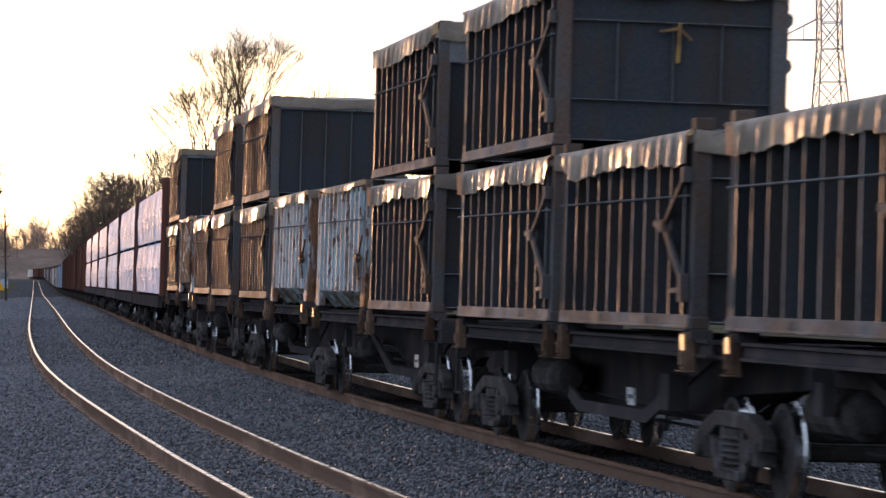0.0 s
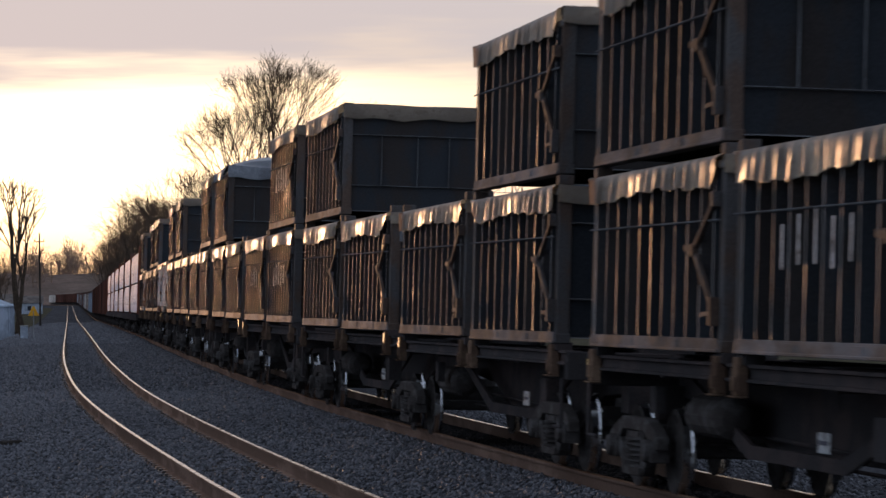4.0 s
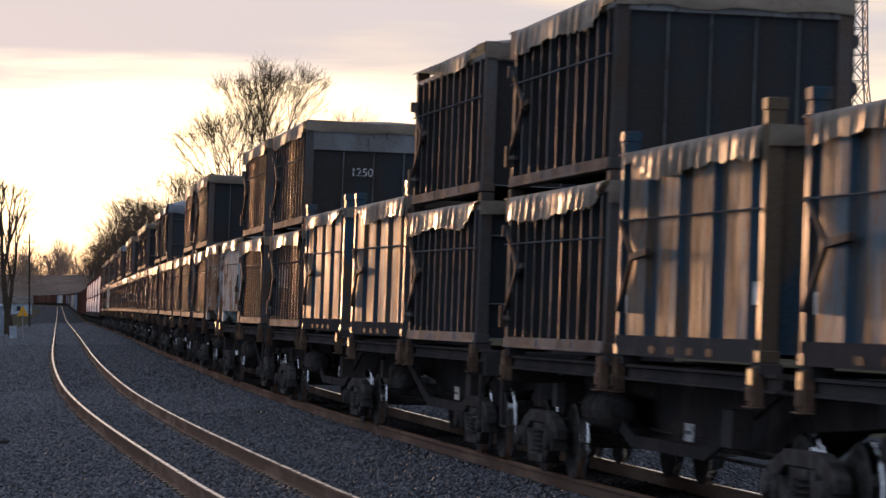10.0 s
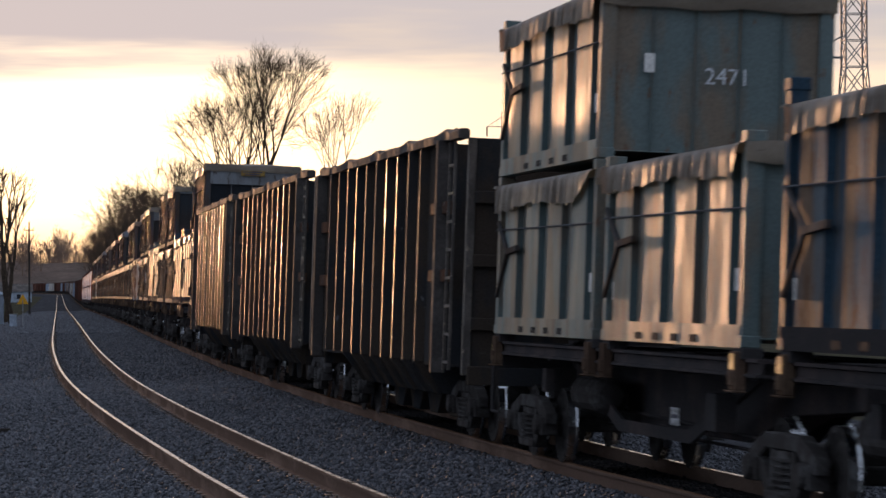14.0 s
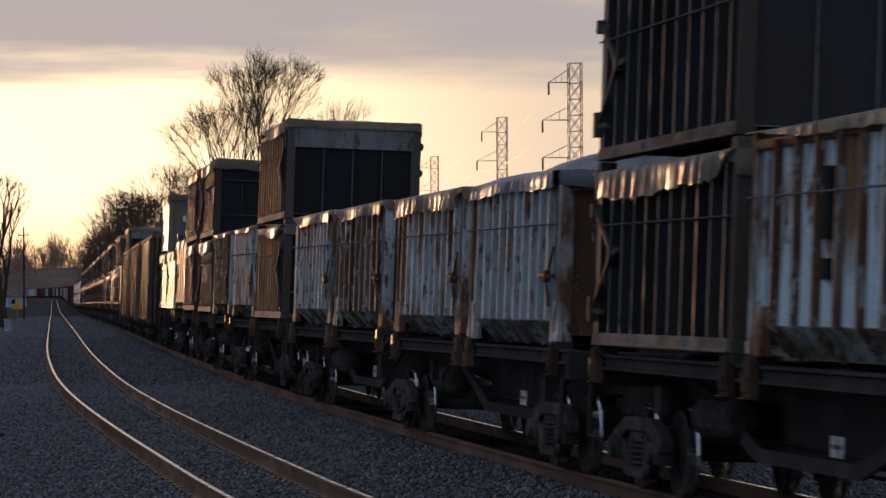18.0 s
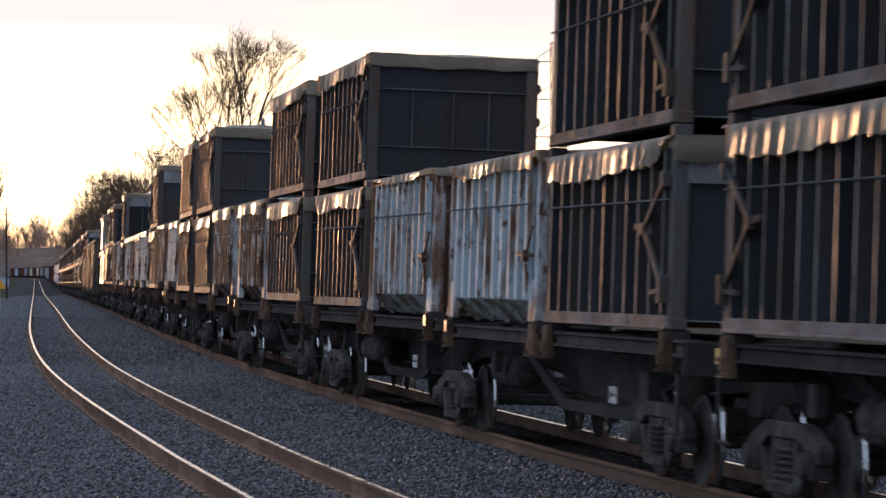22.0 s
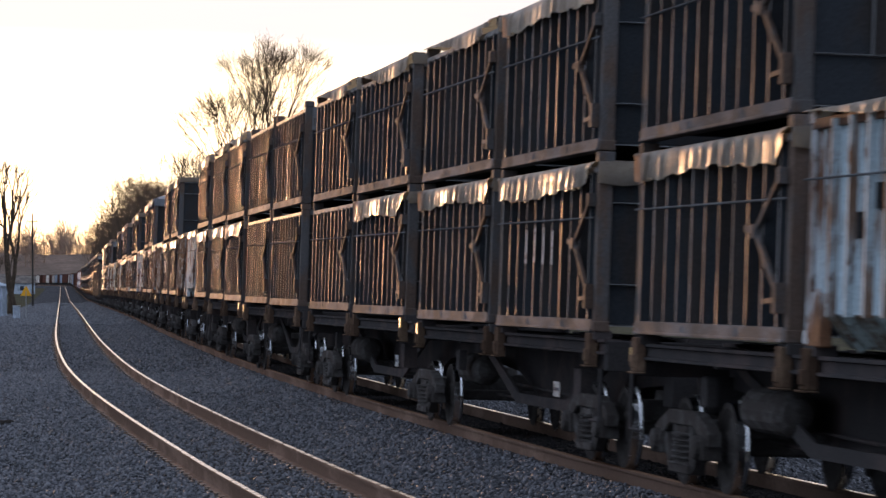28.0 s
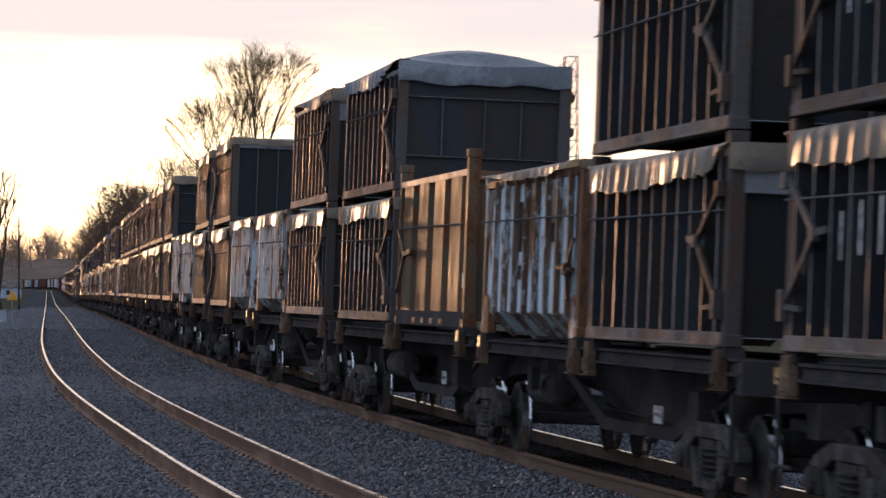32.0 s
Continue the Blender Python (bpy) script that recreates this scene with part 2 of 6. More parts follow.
M_OILY = material("oil_blackened_ballast", (0.024, 0.023, 0.024), (0.016, 0.015, 0.016), 0.5, 9.0, rough=0.9, bump=0.4, fine=18.0, spread=0.0, spec=0.05)
M_STONE = material("crushed_stone", (0.092, 0.097, 0.108), rough=0.75, spec=0.25, bump=0.2, fine=60.0, spread=0.0)
_n = Nodes(M_STONE.node_tree, False)
_geo = _n.t.nodes.new("ShaderNodeNewGeometry")
_pb = [k for k in _n.t.nodes if k.bl_idname == "ShaderNodeBsdfPrincipled"][0]
_n.put(_pb, "Base Color", _n.mix(_geo.outputs["Random Per Island"], (0.036, 0.040, 0.048, 1), (0.132, 0.138, 0.160, 1)))
M_SOIL = material("winter_soil", (0.050, 0.044, 0.036), (0.075, 0.068, 0.048), 0.5, 0.35, rough=1.0, spec=0.0, bump=0.8, fine=3.0, spread=0.0, third=(0.045, 0.045, 0.03), third_amount=0.4)
M_BARK = material("bark", (0.085, 0.062, 0.046), (0.05, 0.04, 0.032), 0.5, 5.0, rough=0.9, bump=0.3, spec=0.0)
M_TWIG = material("bare_twigs", (0.12, 0.085, 0.06), (0.085, 0.06, 0.043), 0.5, 2.0, rough=0.85, bump=0.0, spec=0.0)
# distance haze is mixed into the base colours of wood and rise
M_FARWOOD = material("hazy_bare_wood", (0.36, 0.25, 0.19), (0.28, 0.20, 0.155), 0.5, 0.2, rough=0.95, bump=0.0, spec=0.0)
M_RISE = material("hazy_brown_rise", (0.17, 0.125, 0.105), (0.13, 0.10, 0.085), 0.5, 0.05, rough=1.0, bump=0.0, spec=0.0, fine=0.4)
M_GALV = material("galvanised_steel", (0.26, 0.27, 0.28), (0.18, 0.18, 0.18), 0.4, 1.0, rough=0.5, metal=0.3, bump=0.1)
M_WRAP = material("white_lumber_wrap", (0.46, 0.55, 0.70), (0.33, 0.40, 0.54), 0.5, 1.6, (1, 2.2, 0.30), 0.65, 0.0, 0.6, 9.0, 0.12, spec=0.01)
M_INK = material("dark_print", (0.05, 0.06, 0.10), rough=0.6, bump=0.0)
M_BOXRED = material("boxcar_brown_paint", (0.13, 0.055, 0.040), (0.08, 0.045, 0.038), 0.5, 0.7, (1, 1, 0.3), 0.6, spread=0.45, spec=0.0)
M_BOXBLUE = material("boxcar_grey_blue_paint", (0.30, 0.38, 0.48), (0.2, 0.22, 0.26), 0.4, 0.7, (1, 1, 0.3), 0.5, spread=0.3, spec=0.0)
M_BOXWHITE = material("boxcar_white_paint", (0.55, 0.53, 0.50), (0.35, 0.30, 0.26), 0.4, 0.7, (1, 1, 0.3), 0.5, spread=0.3, spec=0.0)
M_WALLWHITE = material("white_wall_paint", (0.42, 0.50, 0.60), (0.30, 0.35, 0.42), 0.4, 0.8, rough=0.6, spread=0.1, spec=0.0)
M_ROOF = material("grey_roof", (0.16, 0.14, 0.13), (0.10, 0.09, 0.085), 0.5, 0.8, rough=0.8, spec=0.02)
M_BRICK = material("far_brick_wall", (0.22, 0.12, 0.085), (0.16, 0.09, 0.07), 0.5, 1.0, rough=0.85, spread=0.3)
M_PANE = material("window_glass", (0.03, 0.035, 0.045), rough=0.08, bump=0.0)
M_SIGN = material("yellow_sign_enamel", (0.60, 0.30, 0.02), rough=0.45, bump=0.05)
M_RED = material("red_cloth", (0.20, 0.02, 0.02), (0.1, 0.02, 0.02), 0.4, 4.0, rough=0.8)
M_WIRE = material("dark_wire", (0.06, 0.06, 0.06), rough=0.6, bump=0.0)



def let_light_through(m, share, tint):
    """Thin cloth: part of the light from behind comes through."""
    n = Nodes(m.node_tree, False)
    b = [k for k in n.t.nodes if k.bl_idname == "ShaderNodeBsdfPrincipled"][0]
    o = [k for k in n.t.nodes if k.bl_idname == "ShaderNodeOutputMaterial"][0]
    tr = n.add("ShaderNodeBsdfTranslucent", Color=(*tint, 1))
    mx = n.add("ShaderNodeMixShader", Fac=share)
    n.t.links.new(b.outputs[0], mx.inputs[1])
    n.t.links.new(tr.outputs[0], mx.inputs[2])
    n.t.links.new(mx.outputs[0], o.inputs[0])


[k for k in M_TARP.node_tree.nodes if k.bl_idname == "ShaderNodeBsdfPrincipled"][0].inputs["Specular Tint"].default_value = (1.0, 0.68, 0.34, 1)
let_light_through(M_TARP, 0.26, (0.70, 0.48, 0.27))

# ================= mesh helpers =================


class Solid:
    """Collects faces and makes one mesh of them."""

    def __init__(self):
        self.v, self.f, self.k = [], [], []

    def face_set(self, verts, faces, mat=0):
        o = len(self.v)
        self.v += [tuple(p) for p in verts]
        self.f += [tuple(i + o for i in f) for f in faces]
        self.k += [mat] * len(faces)
        return self

    def box(self, x0, x1, y0, y1, z0, z1, mat=0):
        return self.face_set([(x, y, z) for z in (z0, z1) for y in (y0, y1) for x in (x0, x1)],
                             [(0, 2, 3, 1), (4, 5, 7, 6), (0, 1, 5, 4), (2, 6, 7, 3), (0, 4, 6, 2), (1, 3, 7, 5)], mat)

    def beam(self, a, b, w, h=None, mat=0, sides=4):
        """A bar from a to b."""
        a, b = Vector(a), Vector(b)
        d = (b - a).normalized()
        up = Vector((0, 0, 1)) if abs(d.z) < 0.95 else Vector((1, 0, 0))
        u = d.cross(up).normalized()
        w2 = u.cross(d)
        h = h or w
        if sides == 4:
            ring = [(-w / 2, -h / 2), (w / 2, -h / 2), (w / 2, h / 2), (-w / 2, h / 2)]
        else:
            ring = [(w / 2 * math.cos(i * 2 * math.pi / sides), h / 2 * math.sin(i * 2 * math.pi / sides)) for i in range(sides)]
        n = len(ring)
        vs = [p + u * x + w2 * y for p in (a, b) for x, y in ring]
        fs = [(i, (i + 1) % n, n + (i + 1) % n, n + i) for i in range(n)] + [tuple(range(n))[::-1], tuple(range(n, 2 * n))]
        return self.face_set(vs, fs, mat)

    def lathe(self, profile, axis_at=(0, 0, 0), axis="x", n=20, mats=None, flip=False):
        """Turns (along, radius) pairs round an axis; mats gives a material for each step."""
        o = len(self.v)
        ax, ay, az = axis_at
        for a, r in profile:
            for i in range(n):
                c, s = r * math.cos(2 * math.pi * i / n), r * math.sin(2 * math.pi * i / n)
                self.v.append((ax + a, ay + c, az + s) if axis == "x" else (ax + c, ay + a, az + s) if axis == "y" else (ax + c, ay + s, az + a))
        for j in range(len(profile) - 1):
            for i in range(n):
                f = (o + j * n + i, o + j * n + (i + 1) % n, o + (j + 1) * n + (i + 1) % n, o + (j + 1) * n + i)
                self.f.append(f[::-1] if flip else f)
                self.k.append(mats[j] if mats else 0)
        for j in (0, len(profile) - 1):
            self.f.append(tuple(o + j * n + i for i in range(n)))
            self.k.append(mats[min(j, len(profile) - 2)] if mats else 0)
        return self

    def prism(self, poly, lo, hi, axis="x", mat=0):
        """A polygon pushed along an axis. poly: pairs of the two other coordinates."""
        put = {"x": lambda a, p: (a, p[0], p[1]), "y": lambda a, p: (p[0], a, p[1]), "z": lambda a, p: (p[0], p[1], a)}[axis]
        n = len(poly)
        return self.face_set([put(a, p) for a in (lo, hi) for p in poly],
                             [(i, (i + 1) % n, n + (i + 1) % n, n + i) for i in range(n)] + [tuple(range(n))[::-1], tuple(range(n, 2 * n))], mat)

    def mesh(self, name, mats, bevel=0.0, smooth=False):
        me = bpy.data.meshes.new(name)
        me.from_pydata(self.v, [], self.f)
        for m in mats if isinstance(mats, (list, tuple)) else [mats]:
            me.materials.append(m)
        if len(me.materials) > 1:
            me.polygons.foreach_set("material_index", self.k)
        bm = bmesh.new()
        bm.from_mesh(me)
        bmesh.ops.recalc_face_normals(bm, faces=bm.faces)
        if bevel:
            bmesh.ops.bevel(bm, geom=[e for e in bm.edges if e.calc_face_angle(0) > 0.6], offset=bevel, segments=1, affect="EDGES", clamp_overlap=True)
        bm.to_mesh(me)
        bm.free()
        if smooth:
            me.polygons.foreach_set("use_smooth", [True] * len(me.polygons))
        me.update()
        return me


def part(name, mesh, parent, at=None, label=""):
    """One mesh object under a thing or a part."""
    ob = new(name, mesh)
    ob.parent = parent
    if at is not None:
        ob.matrix_basis = at
    if label:
        ob["label"] = label
    return ob


def thing(name, label, category, group="", kind=""):
    return tagged(new(name), label, category, group, kind)


def plain(name, mesh, label, category="", group="", kind=""):
    return tagged(new(name, mesh), label, category, group, kind)


# ================= the line of the tracks =================
# one reference line (the middle of the track nearest the camera); s is metres along it, s = 0 forty metres ahead
KS = [-900, 0, 30, 60, 100, 130, 1150, 1250, 2400]
KV = [0.0, 0.00017, 0.00110, 0.00024, 0.00008, 0.0, 0.0, -0.00030, -0.00030]
ZS = [-900, 0, 30, 60, 100, 150, 220, 320, 500, 800, 1200, 1500, 2400]
ZV = [0.0, 0.0, 0.1309, 0.2235, 0.2700, 0.3000, 0.2900, 0.2000, 0.1000, 0.9532, 2.5258, 3.1, 3.6]
GAP = 4.2875          # from the near track's middle to the far track's
CANT = 0.0401         # lean of the far track, radians
LIFT = 0.045          # height of the far track over the reference line
HALF = 0.7525         # from a track's middle to the middle of a rail head
S0, S1, DS = -900.0, 2400.0, 1.0
SG = np.arange(S0, S1 + DS, DS)
kap = np.interp(SG, KS, KV)
zz = np.interp(SG, ZS, ZV)
raw = zz
zz = np.convolve(np.pad(zz, 30, mode="edge"), np.ones(61) / 61, mode="valid")
zz = raw + (zz - raw) * np.clip((SG - 40) / 60, 0, 1)
TH = np.concatenate([[0], np.cumsum((kap[1:] + kap[:-1]) / 2 * DS)])
i0 = int(round(-S0 / DS))
TH = TH - TH[i0] - 0.14959
mid_th = (TH[1:] + TH[:-1]) / 2
PX = np.concatenate([[0], np.cumsum(np.sin(mid_th) * DS)])
PY = np.concatenate([[0], np.cumsum(np.cos(mid_th) * DS)])
PX, PY = PX - PX[i0] - 1.77547, PY - PY[i0] + 40.0


def line(s):
    return [float(np.interp(s, SG, a)) for a in (PX, PY, TH, zz)]


def spot(s, off, z=0.0):
    """A point beside the reference line: off metres to its right, z above the rail head."""
    x, y, th, h = line(s)
    return Vector((x + math.cos(th) * off, y - math.sin(th) * off, h + z))


def seat(s, z=0.0, lean=CANT):
    """The pose of a thing that runs on the far track."""
    x, y, th, h = line(s)
    base = Matrix.Translation((x + math.cos(th) * GAP, y - math.sin(th) * GAP, h)) @ Matrix.Rotation(-th, 4, "Z") @ Matrix.Rotation(lean, 4, "Y")
    return base @ Matrix.Translation((0, 0, z))


SPEED = 19.89
MOVERS = []          # (thing, train coordinate, height above the rail)


def aboard(ob, a, z):
    MOVERS.append((ob, a, z))
    ob.matrix_basis = seat(a, z)
    return ob


# ================= ground, ballast, rails =================
def sweep(offsets, ss, lift=0.0):
    """A sheet along the line: offsets are (off, z) pairs across it."""
    vs, fs = [], []
    n = len(offsets)
    for s in ss:
        x, y, th, h = line(s)
        for o, z in offsets:
            vs.append((x + math.cos(th) * o, y - math.sin(th) * o, h + z + lift))
    for j in range(len(ss) - 1):
        for i in range(n - 1):
            fs.append((j * n + i, j * n + i + 1, (j + 1) * n + i + 1, (j + 1) * n + i))
    return vs, fs


def ground():
    ys = [-3500, -1500] + list(np.arange(-900, 2401, 25.0)) + [2900, 3600, 4600]
    offs = [-3500, -1500, -600, -250, -120, -60, -35, -22, -15, -11, -8.5, -6.5, 0, 11, 13, 16, 20, 26, 40, 70, 130, 300, 700, 1600, 3500]
    vs, fs = [], []
    n = len(offs)
    rng = random.Random(4)
    for y in ys:
        s = float(np.interp(y, PY, SG))
        x, _, _, h = line(s)
        for o in offs:
            rough = 0.0 if -7 < o < 12 else rng.uniform(-0.12, 0.12)
            vs.append((x + o, y, h - 0.95 + rough))
    for j in range(len(ys) - 1):
        for i in range(n - 1):
            fs.append((j * n + i, j * n + i + 1, (j + 1) * n + i + 1, (j + 1) * n + i))
    so = Solid().face_set(vs, fs)
    plain("ground", so.mesh("ground", M_SOIL, smooth=True), "bare brown winter soil beside the railway", "ground", kind="structure")


# the bed's section: offset from the near track's middle, height
BED = [(-6.3, -1.15), (-4.9, -0.42), (-3.0, -0.22), (-1.35, -0.130), (-1.0, -0.138), (-0.86, -0.160), (-0.6, -0.165), (0, -0.182), (0.6, -0.205), (0.9, -0.20), (1.35, -0.19), (2.0, -0.19),
       (2.6, -0.10), (2.95, -0.062), (3.30, -0.066), (3.46, -0.085), (3.75, -0.105), (GAP, -0.125), (4.8, -0.15), (5.3, -0.15), (6.9, -0.24), (9.5, -0.34), (13.5, -0.48), (15.5, -1.15)]


def ballast():
    ss = list(np.arange(-900, -40, 20.0)) + list(np.arange(-40, 260, 2.0)) + list(np.arange(260, 2400, 20.0))
    cross = BED
    vs, fs = sweep(cross, ss)
    so = Solid().face_set(vs, fs)
    width = len(cross) - 1
    so.k = [1 if 3.4 < (cross[i % width][0] + cross[i % width + 1][0]) / 2 < 5.1 else 0 for i in range(len(fs))]
    plain("ballast_bed", so.mesh("ballast_bed", [M_BALLAST, M_OILY]), "dark grey crushed-stone ballast under two tracks", "ballast", kind="structure")


def rail(name, off, z, head, lean, label):
    prof = [(-0.078, -0.200), (0.078, -0.200), (0.078, -0.187), (0.012, -0.168), (0.012, -0.045), (0.037, -0.036), (0.037, -0.006), (0.029, 0.0),
            (0.024, 0.001), (-0.024, 0.001), (-0.029, 0.0), (-0.037, -0.006), (-0.037, -0.036), (-0.012, -0.045), (-0.012, -0.168), (-0.078, -0.187)]
    ss = list(np.arange(-900, -60, 12.0)) + list(np.arange(-60, 400, 2.0)) + list(np.arange(400, 2400, 6.0))
    vs, fs, ks = [], [], []
    n = len(prof)
    for s in ss:
        x, y, th, h = line(s)
        for px_, pz in prof:
            o = off + px_
            vs.append((x + math.cos(th) * o, y - math.sin(th) * o, h + z + pz))
    so = Solid()
    for j in range(len(ss) - 1):
        for i in range(n):
            fs.append((j * n + i, j * n + (i + 1) % n, (j + 1) * n + (i + 1) % n, (j + 1) * n + i))
            ks.append(1 if i in (7, 8, 9) else 2 if i in (6, 10) else 0)
    so.v, so.f, so.k = vs, fs, ks
    return plain(name, so.mesh(name, [M_RAILSIDE, head, M_RAILDULL]), label, "rail", "rails", "structure")


ground()
ballast()
rail("rail", -HALF, 0.040, M_RAILHEAD, 0, "rust-brown steel rail with a bright polished head")
rail("rail", HALF, -0.008, M_RAILHEAD, 0, "rust-brown steel rail with a bright polished head")
rail("rail", GAP - HALF, HALF * CANT + LIFT, M_RAILDULL, CANT, "rust-brown steel rail under the moving train")
rail("rail", GAP + HALF, -HALF * CANT + LIFT, M_RAILHEAD, CANT, "rust-brown steel rail under the moving train")
# ================= wagon parts =================
WHEEL_R = 0.43


def wheel_mesh():
    so = Solid()
    # tread and flange, then a dished web and a hub; the flange is on the side of the track's middle (+x here)
    prof = [(-0.070, 0.10), (-0.072, 0.14), (-0.030, 0.18), (-0.015, 0.30), (-0.050, 0.36), (-0.066, 0.375), (-0.066, 0.424), (-0.060, WHEEL_R),
            (0.020, WHEEL_R + 0.004), (0.036, WHEEL_R + 0.026), (0.058, WHEEL_R + 0.026), (0.066, WHEEL_R + 0.008), (0.066, 0.375), (0.045, 0.36), (0.010, 0.30), (0.0, 0.18), (0.07, 0.13), (0.07, 0.10)]
    mats = [0, 0, 0, 0, 0, 0, 0, 1, 1, 1, 0, 0, 0, 0, 0, 0, 0]
    so.lathe(prof, axis="x", n=28, mats=mats)
    return so.mesh("wheel", [M_WHEEL, M_TREAD])


def side_frame_mesh():
    """A cast side frame with arched top, two windows and a spring pocket."""
    so = Solid()
    out = [(-1.13, 0.36), (-1.13, 0.56), (-0.98, 0.63), (-0.55, 0.74), (0.55, 0.74), (0.98, 0.63), (1.13, 0.56), (1.13, 0.36), (0.92, 0.40), (0.72, 0.52),
           (0.66, 0.40), (0.42, 0.17), (-0.42, 0.17), (-0.66, 0.40), (-0.72, 0.52), (-0.92, 0.40)]
    top = [(-1.13, 0.44), (-1.13, 0.57), (-0.98, 0.64), (-0.55, 0.75), (0.55, 0.75), (0.98, 0.64), (1.13, 0.57), (1.13, 0.44), (0.9, 0.46), (0.5, 0.61), (-0.5, 0.61), (-0.9, 0.46)]
    so.prism(top, -0.07, 0.07, "x")
    so.prism([(-0.42, 0.15), (0.42, 0.15), (0.46, 0.25), (-0.46, 0.25)], -0.09, 0.09, "x")
    for sgn in (-1, 1):
        so.prism([(sgn * 0.46, 0.16), (sgn * 0.40, 0.30), (sgn * 0.80, 0.58), (sgn * 0.92, 0.52)], -0.06, 0.06, "x")
        so.prism([(sgn * 0.29, 0.22), (sgn * 0.38, 0.22), (sgn * 0.42, 0.64), (sgn * 0.27, 0.64)], -0.05, 0.05, "x")
        so.box(-0.10, 0.10, sgn * 0.89 - 0.15, sgn * 0.89 + 0.15, 0.31, 0.53)
        so.lathe([(-0.16, 0.06), (-0.155, 0.11), (-0.10, 0.12), (0.10, 0.12)], (0, sgn * 0.89, WHEEL_R), "x", 12)
    return so.mesh("side_frame", M_BOGIE, 0.012)


def spring_mesh():
    so = Solid()
    for y in (-0.135, 0.135):
        prof = [(0.22, 0.045)]
        for k in range(6):
            z = 0.23 + k * 0.055
            prof += [(z, 0.07), (z + 0.010, 0.122), (z + 0.028, 0.122), (z + 0.038, 0.07)]
        so.lathe(prof, (0, y, 0), "z", 10)
    return so.mesh("spring", M_BOGIE)


ME_WHEEL, ME_FRAME, ME_SPRING = wheel_mesh(), side_frame_mesh(), spring_mesh()
ME_AXLE = Solid().lathe([(-0.95, 0.07), (0.95, 0.07)], axis="x", n=10).mesh("axle", M_WHEEL)
so_ = Solid()
so_.prism([(-1.05, 0.50), (1.05, 0.50), (1.05, 0.60), (0.4, 0.72), (-0.4, 0.72), (-1.05, 0.60)], -0.20, 0.20, "y")
so_.lathe([(0.70, 0.30), (0.82, 0.28)], (0, 0, 0), "z", 16)
for sg in (-1, 1):
    so_.beam((-0.9, sg * 0.45, 0.42), (0.9, sg * 0.45, 0.42), 0.09, 0.11)
ME_BOLSTER = so_.mesh("bogie", M_BOGIE, 0.01)


def bogie(parent, y):
    b = part("bogie", ME_BOLSTER, parent, Matrix.Translation((0, y, LIFT - 0.004)))
    for sx in (-1, 1):
        part("side_frame", ME_FRAME, b, Matrix.Translation((sx * 0.99, 0, 0)))
        part("spring", ME_SPRING, b, Matrix.Translation((sx * 0.99, 0, 0)))
    for sy in (-0.89, 0.89):
        part("axle", ME_AXLE, b, Matrix.Translation((0, sy, WHEEL_R)))
        part("wheel", ME_WHEEL, b, Matrix.Translation((-HALF, sy, WHEEL_R)))
        part("wheel", ME_WHEEL, b, Matrix.Translation((HALF, sy, WHEEL_R)) @ Matrix.Rotation(math.pi, 4, "Z"))
    return b


DECK = 1.50
SLOTS = (-4.03, -10.59, -17.95, -24.58)      # middles of the four containers behind a wagon's front joint
PITCH = 28.65


